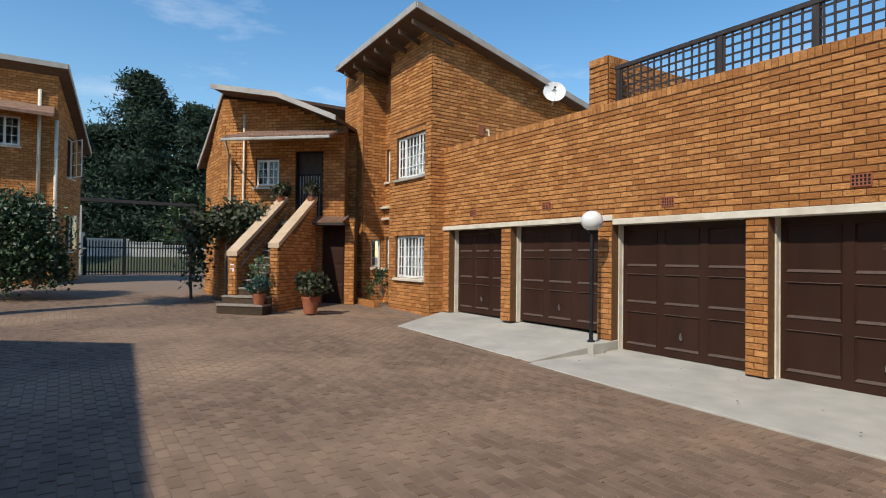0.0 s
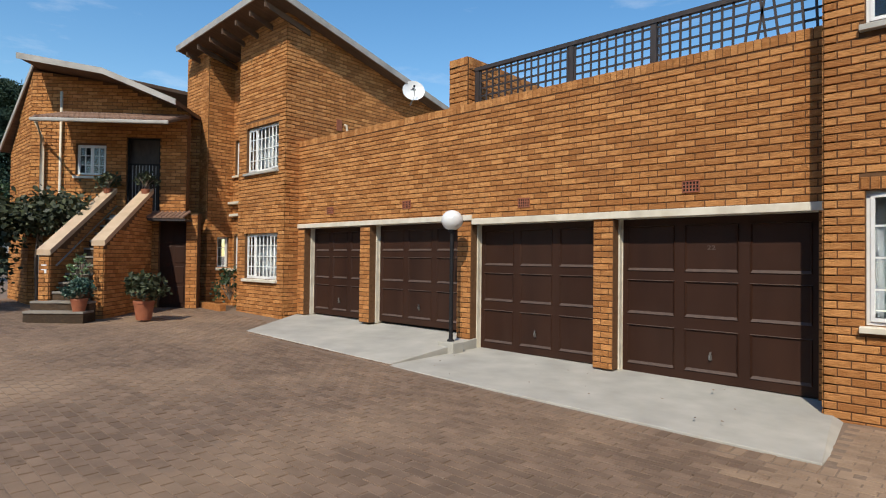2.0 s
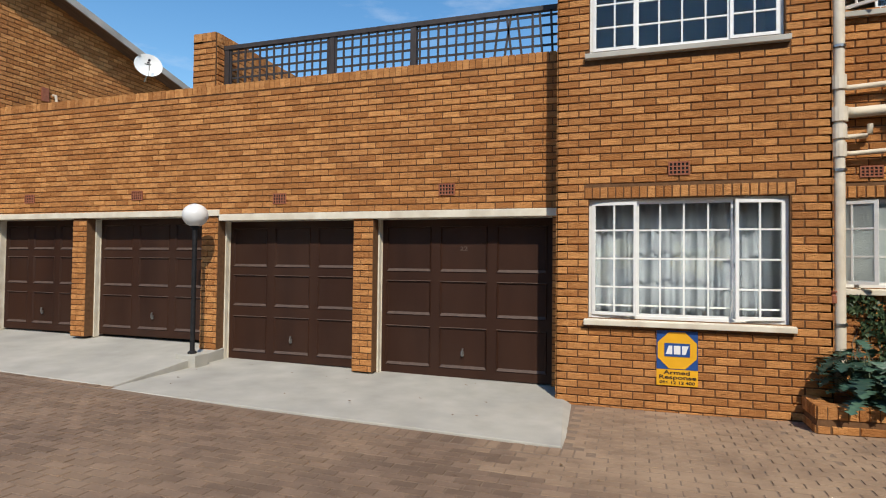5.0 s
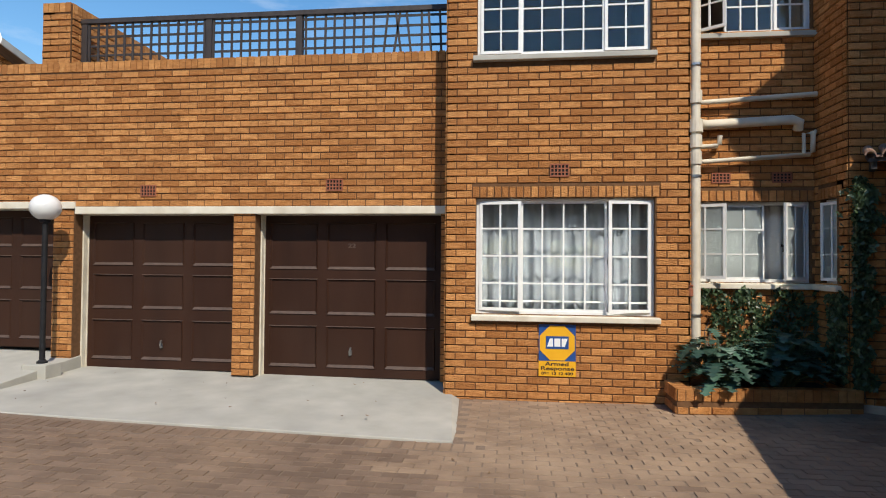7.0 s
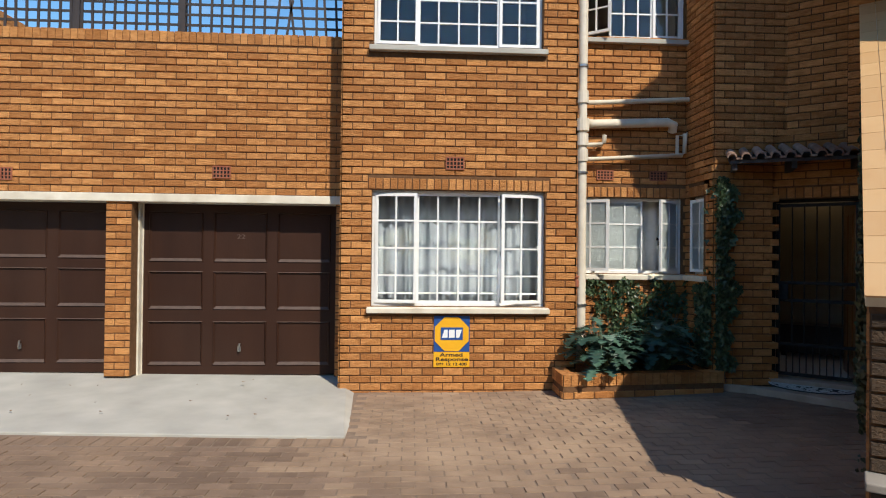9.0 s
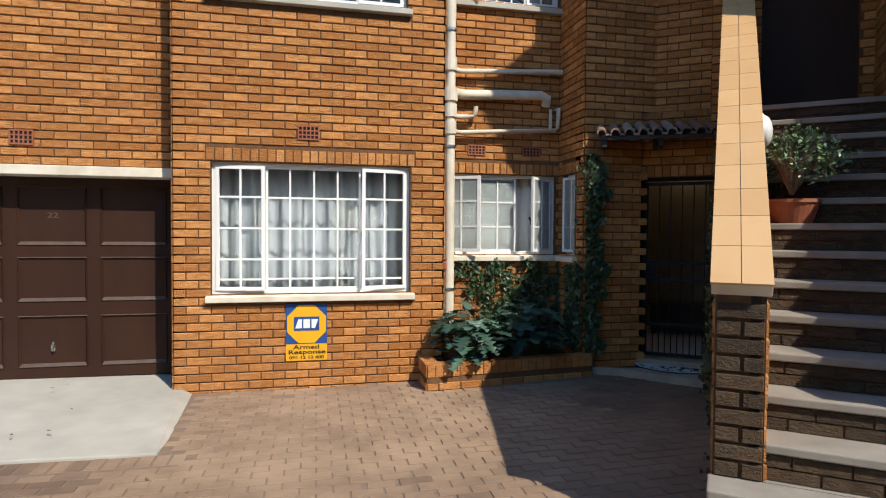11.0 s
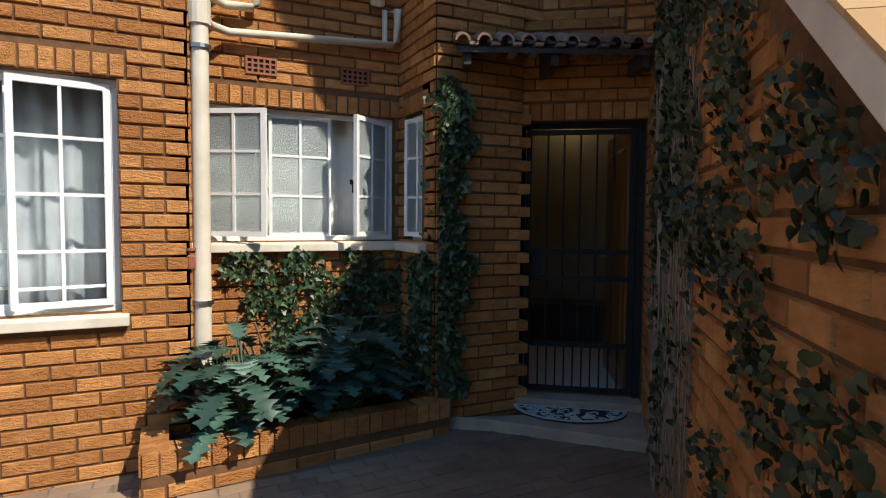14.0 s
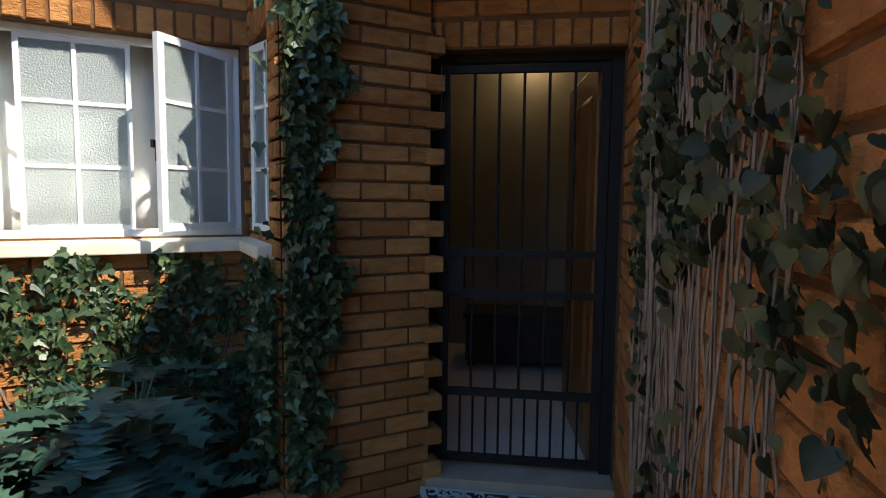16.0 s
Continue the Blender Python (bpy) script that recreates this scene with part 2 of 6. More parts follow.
def brick_wall(name, p0, p1, z0, z1, holes=(), soldiers=(), thick=0.22, top=None, label="orange-brown face brick wall", near=None, cap=False, start=0, proud=PROUD, face=None, mortar=None):
    """A wall from p0 to p1 whose face looks to the right of that way. holes, soldiers: (u0, u1, z0, z1). top: height by u.
    near: (u0, u1, z0, z1) in which every brick is a piece of its own."""
    m = wall_matrix(p0, p1)
    w = math.hypot(p1[0] - p0[0], p1[1] - p0[1])
    top_at = top or (lambda u: z1)
    # mortar core, in columns between the openings
    core = Boxes()
    us = sorted({0.0, w, *(max(0, min(w, h[i])) for h in holes for i in (0, 1))} | ({w * i / 8 for i in range(9)} if top else set()))
    for a, b in zip(us, us[1:]):
        if b - a < 1e-4:
            continue
        spans = [(z0, 1e3)]
        for h in holes:
            if h[0] < b - 1e-4 and h[1] > a + 1e-4:
                spans = cut(spans, h[2], h[3])
        for s, e in spans:
            if e > 900:
                ta, tb = top_at(a), top_at(b)
            else:
                ta = tb = e
            pts = [(a, 0, s), (b, 0, s), (b, thick, s), (a, thick, s), (a, 0, ta), (b, 0, tb), (b, thick, tb), (a, thick, ta)]
            core.poly(pts, [(0, 1, 5, 4), (1, 2, 6, 5), (2, 3, 7, 6), (3, 0, 4, 7), (4, 5, 6, 7), (3, 2, 1, 0)], m)
    ob = tagged(new(name, core.mesh(name, mortar or M_MORTAR)), label, "wall", kind="structure")
    rest, single = Boxes(), []

    def lay(u0, u1, za, zb):
        pr = proud + rng.uniform(-0.002, 0.003)
        j = JT / 2
        a, b, c, d = u0 + j * 0.8, u1 - j * 0.8, za + j, zb - j
        if b - a < 0.012:
            return
        mid, mz = (u0 + u1) / 2, (za + zb) / 2
        if near and near[0] < mid < near[1] and near[2] < mz < near[3]:
            single.append((a, b, c, d, pr))
            return
        e = 0.004
        pts = [(a, 0.002, c), (b, 0.002, c), (b, 0.002, d), (a, 0.002, d), (a + e, -pr, c + e), (b - e, -pr, c + e), (b - e, -pr, d - e), (a + e, -pr, d - e)]
        rest.poly(pts, [(4, 5, 6, 7), (0, 1, 5, 4), (1, 2, 6, 5), (2, 3, 7, 6), (3, 0, 4, 7)], m)

    k = 0
    z = z0
    ends = [o for o in list(holes) + list(soldiers)]
    zmax = max(top_at(0), top_at(w), top_at(w / 2)) - (0.11 if cap else 0)
    while z + CO <= zmax + 0.02:
        zc = z + CO / 2
        spans = [(0.0, w)]
        for h in ends:
            if h[2] - 0.012 < zc < h[3] + 0.012:
                spans = cut(spans, h[0], h[1])
        off = ((k + start) % 2) * BL / 2
        for s, e in spans:
            # joints follow the bond of the whole wall
            u = math.floor((s - off) / BL) * BL + off
            while u < e - 1e-4:
                a, b = max(u, s), min(u + BL, e)
                if b - a < 0.045 and b < e:
                    u += BL
                    continue
                if top is None or zc + CO * 0.4 < min(top_at(a), top_at(b)):
                    lay(a, b, z, z + CO)
                u += BL
        z += CO
        k += 1
    for s0, s1, sz0, sz1 in soldiers:
        cnt = max(1, round((s1 - s0) / CO))
        for i in range(cnt):
            lay(s0 + (s1 - s0) * i / cnt, s0 + (s1 - s0) * (i + 1) / cnt, sz0, sz1)
    if cap:
        cnt = round(w / CO)
        for i in range(cnt):
            a, b = w * i / cnt + 0.005, w * (i + 1) / cnt - 0.005
            lift = rng.uniform(-0.002, 0.003)
            rest.box(a, b, -0.012, thick + 0.012, zmax, z1 + 0.012 + lift, m)
    if rest.f:
        r = new("bricks", rest.mesh("bricks", face or M_BRICK))
        r.parent = ob
        tagged(r, kind="stuff")
    shared = {}
    for a, b, c, d, pr in single:
        key = (round((b - a) / 0.004), round((d - c) / 0.004))
        if key not in shared:
            hw, hh, e = (b - a) / 2, (d - c) / 2, 0.005
            pts = [(-hw, 0.002, -hh), (hw, 0.002, -hh), (hw, 0.002, hh), (-hw, 0.002, hh), (-hw + e, -proud, -hh + e), (hw - e, -proud, -hh + e), (hw - e, -proud, hh - e), (-hw + e, -proud, hh - e)]
            shared[key] = Boxes().poly(pts, [(4, 5, 6, 7), (0, 1, 5, 4), (1, 2, 6, 5), (2, 3, 7, 6), (3, 0, 4, 7)]).mesh("brick", face or M_BRICK_OBJ)
        o = new("brick", shared[key])
        o.parent = ob
        o.matrix_basis = m @ Matrix.Translation(((a + b) / 2, -(pr - proud), (c + d) / 2))
    return ob


# ---- windows ----
pane_rng = random.Random(19)


def window(name, m, w, h, cols, rows, label, casements=(), open_deg=0, glass=None, sill=True, sill_mat=None, reveal=0.06, group="windows", bars=()):
    """A steel window in an opening of w by h whose lower left outer corner is the origin of m; y points into the wall.
    casements: columns (first, last, hinge side, degrees open)."""
    glass = glass or M_GLASS
    win = thing(name, label, "window", "structure", at=m)
    fw, fd, y = 0.035, 0.04, reveal
    fr = Boxes()
    fr.box(0, w, y, y + fd, 0, fw).box(0, w, y, y + fd, h - fw, h).box(0, fw, y, y + fd, fw, h - fw).box(w - fw, w, y, y + fd, fw, h - fw)
    part("window_frame", fr, M_WHITE, win, bevel=0.004)
    cw = (w - 2 * fw) / cols
    rh = (h - 2 * fw) / rows
    bay_edges = sorted({0, cols, *(c for cs in casements for c in (cs[0], cs[1]))})
    for a, b in zip(bay_edges, bay_edges[1:]):
        cs = next((c for c in casements if c[0] == a), None)
        pw = (b - a) * cw
        ph = h - 2 * fw
        hinge = fw + (b * cw if cs and cs[2] == "r" else a * cw)
        ang = (cs[3] if cs else 0) * (1 if cs and cs[2] == "r" else -1)
        base = Matrix.Translation((hinge, y - (0.012 if cs else -0.008), fw)) @ Matrix.Rotation(radians(ang), 4, "Z")
        x0 = -pw if cs and cs[2] == "r" else 0
        t = 0.034 if cs else 0.022
        sash = Boxes()
        sash.box(x0, x0 + pw, 0, 0.028, 0, t).box(x0, x0 + pw, 0, 0.028, ph - t, ph).box(x0, x0 + t, 0, 0.028, t, ph - t).box(x0 + pw - t, x0 + pw, 0, 0.028, t, ph - t)
        so = part("casement" if cs else "fixed_light", sash, M_WHITE, win)
        so.matrix_basis = base
        for i in range(1, b - a):
            o = part("glazing_bar", Boxes().box(x0 + i * cw - 0.009, x0 + i * cw + 0.009, 0.002, 0.024, t, ph - t), M_WHITE, so)
        for j in range(1, rows):
            o = part("glazing_bar", Boxes().box(x0 + t, x0 + pw - t, 0.004, 0.022, j * rh - 0.009, j * rh + 0.009), M_WHITE, so)
        for zb in bars:
            part("glazing_bar", Boxes().box(x0 + t, x0 + pw - t, 0.036, 0.046, zb, zb + 0.016), M_WHITE, so)
        for i in range(b - a):
            for j in range(rows):
                xa, xb = (t if i == 0 else i * cw) + x0, (pw - t if i == b - a - 1 else (i + 1) * cw) + x0
                za, zb = t if j == 0 else j * rh, ph - t if j == rows - 1 else (j + 1) * rh
                q = [pane_rng.gauss(0, 0.0011) for _ in range(4)]
                g = part("pane", Boxes().poly([(xa, 0.011 + q[0], za), (xb, 0.011 + q[1], za), (xb, 0.011 + q[2], zb), (xa, 0.011 + q[3], zb), (xa, 0.015 + q[0], za), (xb, 0.015 + q[1], za), (xb, 0.015 + q[2], zb), (xa, 0.015 + q[3], zb)],
                         [(0, 1, 2, 3), (7, 6, 5, 4), (0, 4, 5, 1), (1, 5, 6, 2), (2, 6, 7, 3), (3, 7, 4, 0)]), glass, so)
                g.visible_shadow = False
        if cs:
            hx = x0 + (0.02 if cs[2] == "r" else pw - 0.02)
            part("window_handle", Boxes().box(hx - 0.006, hx + 0.006, 0.03, 0.05, ph * 0.36, ph * 0.46).box(hx - 0.02, hx + 0.004, 0.05, 0.06, ph * 0.43, ph * 0.47), M_BLACK, so, "dark window stay")
    if sill:
        part("window_sill", Boxes().poly([(-0.045, -0.075, -0.075), (w + 0.045, -0.075, -0.075), (w + 0.045, y + 0.02, -0.075), (-0.045, y + 0.02, -0.075), (-0.045, -0.075, -0.018), (w + 0.045, -0.075, -0.018), (w + 0.045, y + 0.02, 0.004), (-0.045, y + 0.02, 0.004)],
             [(0, 3, 2, 1), (4, 5, 6, 7), (0, 1, 5, 4), (1, 2, 6, 5), (2, 3, 7, 6), (3, 0, 4, 7)]), sill_mat or M_CREAM, win, bevel=0.006)
    return win


def room_box(name, m, x0, x1, y0, y1, z0, z1):
    """A plain closed room behind a window, open at its front."""
    t = 0.05
    b = Boxes()
    b.box(x0 - t, x1 + t, y1, y1 + t, z0, z1, m).box(x0 - t, x0, y0, y1, z0, z1, m).box(x1, x1 + t, y0, y1, z0, z1, m)
    b.box(x0 - t, x1 + t, y0, y1 + t, z0 - t, z0, m).box(x0 - t, x1 + t, y0, y1 + t, z1, z1 + t, m)
    return solo(name, b, M_ROOM, "plain plaster room behind the window", "wall", "structure")


def curtain(m, w, h, y, folds=16, name="curtain", label="white curtain hanging in loose folds", material=None, amp=0.03):
    b = Boxes()
    nx, nz = folds * 6, 4
    v = []
    for j in range(nz + 1):
        for i in range(nx + 1):
            u = i / nx
            v.append((u * w + 0.01 * math.sin(j * 2.1 + i), y + amp * math.sin(u * folds * 2 * math.pi + 0.6 * math.sin(u * 9)) * (1 - 0.3 * j / nz), h * j / nz))
    f = [(j * (nx + 1) + i, j * (nx + 1) + i + 1, (j + 1) * (nx + 1) + i + 1, (j + 1) * (nx + 1) + i) for j in range(nz) for i in range(nx)]
    b.poly(v, f, m)
    ob = solo(name, b, material or M_CURTAIN, label, "curtain", smooth=True)
    sd = ob.modifiers.new("cloth", "SOLIDIFY")
    sd.thickness = 0.003
    return ob


def air_brick(name, m, w=0.21, h=0.145, cols=5, rows=3):
    t = thing(name, "terracotta air brick with square holes in the wall", "vent", at=m, group="air bricks")
    b = Boxes()
    fx, fz = 0.013, 0.015
    b.box(0, w, -0.014, 0.004, 0, fz).box(0, w, -0.014, 0.004, h - fz, h)
    cw = (w - fx) / cols
    for i in range(cols + 1):
        b.box(i * cw, i * cw + fx, -0.014, 0.004, fz, h - fz)
    rh = (h - fz) / rows
    for j in range(1, rows):
        b.box(fx, w - fx, -0.012, 0.004, j * rh, j * rh + fz * 0.8)
    part("grille", b, M_VENT, t)
    part("backing", Boxes().box(0.004, w - 0.004, -0.003, 0.003, 0.004, h - 0.004), M_HOLE, t)
    return t


# ================= ground =================
def ground_z(x, y):
    """The paved court rises gently towards the gate."""
    if x > -3:
        return -0.04 * min(1.0, (x + 3) / 3) + 0.06 * min(1.0, max(0.0, (x - 1.5) / 3))
    return min(0.026 * (-3 - x), 0.62)


gb = Boxes()
xs = [-400, -120, -60, -45, -30, -26.8, -20, -15, -10, -6, -3, 0, 1.5, 4.5, 6, 20, 60, 400]
ys = [-400, -60, -20, -8, -4, 0, 4, 20, 60, 400]
for i, x in enumerate(xs):
    for y in ys:
        gb.v.append(Vector((x, y, ground_z(x, y) - 0.004)))
for i in range(len(xs) - 1):
    for j in range(len(ys) - 1):
        a = i * len(ys) + j
        gb.f.append((a, a + len(ys), a + len(ys) + 1, a + 1))
ground = solo("ground", gb, M_SAND, "sandy bed under the brick paving", "ground", "structure")

# concrete aprons before the garages
ap = Boxes()
ap.poly([(-2.55 - 2.35, 0.5, -0.05), (0.25, 0.5, -0.12), (0.25, -1.98, -0.12), (-4.85, -1.86, -0.05), (-4.9, 0.5, 0.075), (0.0, 0.5, 0.02), (0.25, -1.98, -0.022), (-4.85, -1.86, 0.045)],
        [(0, 1, 2, 3)[::-1], (4, 7, 6, 5), (0, 4, 5, 1), (1, 5, 6, 2), (2, 6, 7, 3), (3, 7, 4, 0)])
solo("concrete_apron", ap, M_CONC, "pale grey concrete apron before the garage doors", "pavement", "structure", bevel=0.01)
ap = Boxes()
ap.poly([(-10.2, 0.5, -0.05), (-4.9, 0.5, -0.05), (-4.85, -1.8, -0.05), (-8.75, -1.8, -0.05), (-10.2, 0.5, 0.30), (-4.9, 0.5, 0.26), (-4.85, -1.8, 0.055), (-8.75, -1.8, 0.165)],
        [(0, 1, 2, 3)[::-1], (4, 7, 6, 5), (0, 4, 5, 1), (1, 5, 6, 2), (2, 6, 7, 3), (3, 7, 4, 0)])
solo("concrete_apron", ap, M_CONC, "higher pale concrete apron sloping up to the garages", "pavement", "structure", bevel=0.01)

# ================= garage block =================
GX0, GX1 = -9.85, 0.0
DOORS = []           # x0, x1, sill z, head z
PIERS = [(-7.72, -7.43), (-5.20, -4.91), (-2.73, -2.44)]
edges = [GX0 + 0.25] + [v for p in PIERS for v in p] + [-0.10]
for i in range(4):
    zs = (0.285, 0.285, 0.045, 0.015)[i]
    zh = 2.16 if i < 2 else 2.09
    DOORS.append((edges[2 * i], edges[2 * i + 1], zs, zh))
GARAGE_DEPTH = 0.30


brick_wall("wall_garage", (GX0, 0), (GX1 + 0.02, 0), 2.18, 4.06, cap=True, thick=GARAGE_DEPTH, near=(6.5, 9.9, 2.1, 4.0))
for i, (a, b) in enumerate(PIERS + [(GX0, GX0 + 0.25), (-0.10, 0.0)]):
    zb = 0.28 if b < -5.5 else 0.06
    zt = 2.18
    brick_wall("wall_pier", (a, 0), (b, 0), zb, zt, thick=GARAGE_DEPTH, label="face brick pier between garage doors", start=i)
    solo("trim", Boxes().box(b, b + 0.022, 0.15, GARAGE_DEPTH - 0.05, zb - 0.02, zt - 0.03), M_CREAM, "cream painted steel reveal beside a garage door", "trim", "structure", bevel=0.004)
# parapet above the first two garages is lower; raised pier where it steps
for x0, x1, z0, z1 in ((GX0, -4.88, 2.155, 2.245), (-4.88, 0.0, 2.085, 2.18)):
    solo("lintel_beam", Boxes().box(x0, x1 - 0.005, -0.035, GARAGE_DEPTH, z0, z1), M_CREAM, "cream painted concrete lintel over the garage doors", "lintel", "structure", bevel=0.006)


def garage_door(x0, x1, z0, z1, y):
    t = thing("garage_door", "dark brown panelled tip-up garage door, closed", "garage door", at=Matrix.Translation((x0, y, z0)), group="garage doors")
    w, h = x1 - x0, z1 - z0
    part("door_leaf", Boxes().box(0.03, w - 0.03, 0, 0.04, 0.02, h), M_DOOR, t)
    cols, m, gap = 3, 0.09, 0.12
    pw = (w - 2 * m - (cols - 1) * gap) / cols
    hs = [(0.13, 0.66), (0.80, 1.26), (1.375, h - 0.10)]
    f = -0.016
    for i in range(cols + 1):
        xa = 0.03 if i == 0 else m + i * (pw + gap) - gap
        xb = w - 0.03 if i == cols else m + i * (pw + gap)
        part("stile", Boxes().box(xa, xb, f, 0.0, 0.02, h), M_DOOR, t)
    for i in range(cols):
        x = m + i * (pw + gap)
        for za, zb in ((0.02, hs[0][0]), (hs[0][1], hs[1][0]), (hs[1][1], hs[2][0]), (hs[2][1], h)):
            part("rail", Boxes().box(x, x + pw, f, 0.0, za, zb), M_DOOR, t)
        for a, b in hs:
            k, kb, kt = 0.028, 0.042, 0.02
            o_, n_ = f - 0.012, -0.006
            p = Boxes().poly([(x, f, a), (x + pw, f, a), (x + pw, f, b), (x, f, b),
                    (x + 0.008, o_, a + 0.008), (x + pw - 0.008, o_, a + 0.008), (x + pw - 0.008, o_, b - 0.008), (x + 0.008, o_, b - 0.008),
                    (x + k, n_, a + kb), (x + pw - k, n_, a + kb), (x + pw - k, n_, b - kt), (x + k, n_, b - kt)],
                   [(0, 1, 5, 4), (1, 2, 6, 5), (2, 3, 7, 6), (3, 0, 4, 7), (4, 5, 9, 8), (5, 6, 10, 9), (6, 7, 11, 10), (7, 4, 8, 11), (8, 9, 10, 11)])
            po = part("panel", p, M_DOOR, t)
            # upward faces get the lighter brown in place of the sun they catch
            po.data.materials.append(M_LITEDGE_NUM)
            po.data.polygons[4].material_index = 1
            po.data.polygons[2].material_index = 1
    part("bottom_rail", Boxes().box(0.03, w - 0.03, -0.012, 0.0, 0.02, 0.07), M_DOOR, t)
    hx = w / 2
    part("door_handle", Boxes().tube([(hx, -0.03, 0.30), (hx, -0.05, 0.34), (hx + 0.012, -0.05, 0.40)], 0.012, 8).box(hx - 0.02, hx + 0.02, -0.03, -0.02, 0.30, 0.36), M_IRON, t, "small metal turning handle")
    fr = Boxes().box(-0.005, 0.03, -0.03, 0.05, 0, h + 0.02)
    part("door_frame", fr, M_CREAM, t, "cream painted door frame")
    return t


DOOR_THINGS, DOOR_W = [], []
for a, b, zs, zh in DOORS:
    DOOR_THINGS.append(garage_door(a, b, zs, zh, GARAGE_DEPTH - 0.04))
    DOOR_W.append(b - a)
solo("wall_garage_inside", Boxes().box(GX0, 0, GARAGE_DEPTH + 0.06, GARAGE_DEPTH + 0.15, 0, 2.3), M_HOLE, "dark inside of the garages", "wall", "structure")
for x, z in ((-8.79, 2.42), (-6.52, 2.42), (-3.98, 2.31), (-1.53, 2.37)):
    air_brick("air_brick", Matrix.Translation((x, -PROUD, z)))

# raised parapet pier and terrace side wall
brick_wall("wall_parapet_step", (-5.42, 0), (-5.02, 0), 4.06, 4.86, thick=0.23, cap=True, label="raised brick pier on the parapet")
brick_wall("wall_terrace_side", (-5.02, 0.02), (-5.02, 5.0), 4.0, 4.86, cap=True, label="brick terrace side wall behind the trellis")
brick_wall("wall_terrace_side", (-5.42, 5.0), (-5.42, 0.0), 4.0, 4.86, cap=True, thick=0.17, label="brick terrace side wall behind the trellis")
solo("terrace_floor", Boxes().box(GX0, 0.0, 0.2, 6.0, 3.2, 3.3), M_CONC, "concrete terrace deck over the garages", "floor", "structure")


def trellis(x0, x1, z0, z1, y):
    t = thing("trellis", "dark brown timber trellis screen standing on the parapet", "trellis")
    for x in (x0 + 0.05, -3.19, -1.97):
        part("post", Boxes().box(x - 0.04, x + 0.04, y - 0.01, y + 0.07, z0 - 0.02, z1 + 0.02), M_DARK, t)
    part("top_rail", Boxes().box(x0, x1, y - 0.02, y + 0.05, z1 - 0.03, z1 + 0.03), M_DARK, t)
    x = x0 + 0.12
    r = random.Random(3)
    while x < x1:
        k = r.uniform(-0.012, 0.012) + (r.uniform(-0.12, 0.12) if x > -0.95 else 0)
        part("slat", Boxes().poly([(x - 0.014, y, z0), (x + 0.014, y, z0), (x + 0.014 + k, y, z1), (x - 0.014 + k, y, z1), (x - 0.014, y + 0.014, z0), (x + 0.014, y + 0.014, z0), (x + 0.014 + k, y + 0.014, z1), (x - 0.014 + k, y + 0.014, z1)],
                                  [(0, 1, 2, 3), (7, 6, 5, 4), (0, 4, 5, 1), (1, 5, 6, 2), (2, 6, 7, 3), (3, 7, 4, 0)]), M_DARK, t)
        x += 0.125
    z = z0 + 0.10
    while z < z1 - 0.05:
        part("slat", Boxes().box(x0, x1, y + 0.015, y + 0.029, z - 0.014, z + 0.014), M_DARK, t)
        z += 0.125
    return t


trellis(-5.0, -0.02, 4.0, 4.68, 0.16)


def post_lamp(x, y):
    t = thing("post_lamp", "white globe lamp on a dark post with a concrete foot", "lamp", at=Matrix.Translation((x, y, 0)))
    part("foot", Boxes().box(-0.16, 0.16, -0.13, 0.13, 0.0, 0.23), M_CONC, t, "rough concrete foot", bevel=0.012)
    part("pole", Boxes().tube([(0, 0, 0.22), (0, 0, 1.98)], 0.032, 14).lathe([(0.06, 0.22), (0.06, 0.25), (0.034, 0.27)]), M_BLACK, t, smooth=False)
    part("collar", Boxes().lathe([(0.03, 1.94), (0.06, 1.95), (0.065, 1.985), (0.05, 1.99)]), M_BLACK, t)
    prof = [(0.172 * math.sin(math.pi * k / 18), 2.13 - 0.160 * math.cos(math.pi * k / 18)) for k in range(19)]
    part("globe", Boxes().lathe(prof, sides=36), M_GLOBE, t, "white opal plastic globe", smooth=True)
    return t


M_GLOBE = mat("opal_plastic", (0.70, 0.70, 0.68), (0.80, 0.80, 0.78), 0.3, 4, 0.02, 60)
post_lamp(-4.93, -0.45)

# ================= unit with the open-air stair (beside the camera) =================
LOW = -0.1035                   # first course, below the paving
BY, BAYW = -0.355, 2.68       # face of the bay and its width
RY = 0.13                      # face of the recess
WX = 4.20                      # side wall with the narrow window
DY = -0.53                     # wall before the entrance
TOPZ = 7.0

# bay: lower and upper window
WL = (0.345, 2.315, 0.925, 2.235)
WU = (0.345, 2.275, 3.865, 4.98)
brick_wall("wall_bay", (0, BY), (BAYW, BY), LOW, TOPZ, holes=[WL, WU], soldiers=[(0.30, 2.36, 2.235, 2.37), (0.30, 2.32, 4.98, 5.11), (0.30, 2.36, 0.85, 0.925), (0.30, 2.32, 3.79, 3.865)],
           label="orange-brown face brick wall of the window bay", near=(0.0, 2.7, LOW, 2.45), start=1)
brick_wall("wall_bay_side", (0, 0.02), (0, BY), LOW, TOPZ, label="narrow brick return of the bay", thick=0.1)
brick_wall("wall_bay_side", (0, 6.0), (0, 0.02), 3.3, TOPZ, label="brick side wall above the terrace", thick=0.1)
brick_wall("wall_bay_side", (BAYW, BY), (BAYW, RY), LOW, TOPZ, label="narrow brick return of the bay", thick=0.1)
W2 = (2.74, 4.16, 1.30, 2.235)
W2U = (2.84, 4.18, 4.21, 5.2)
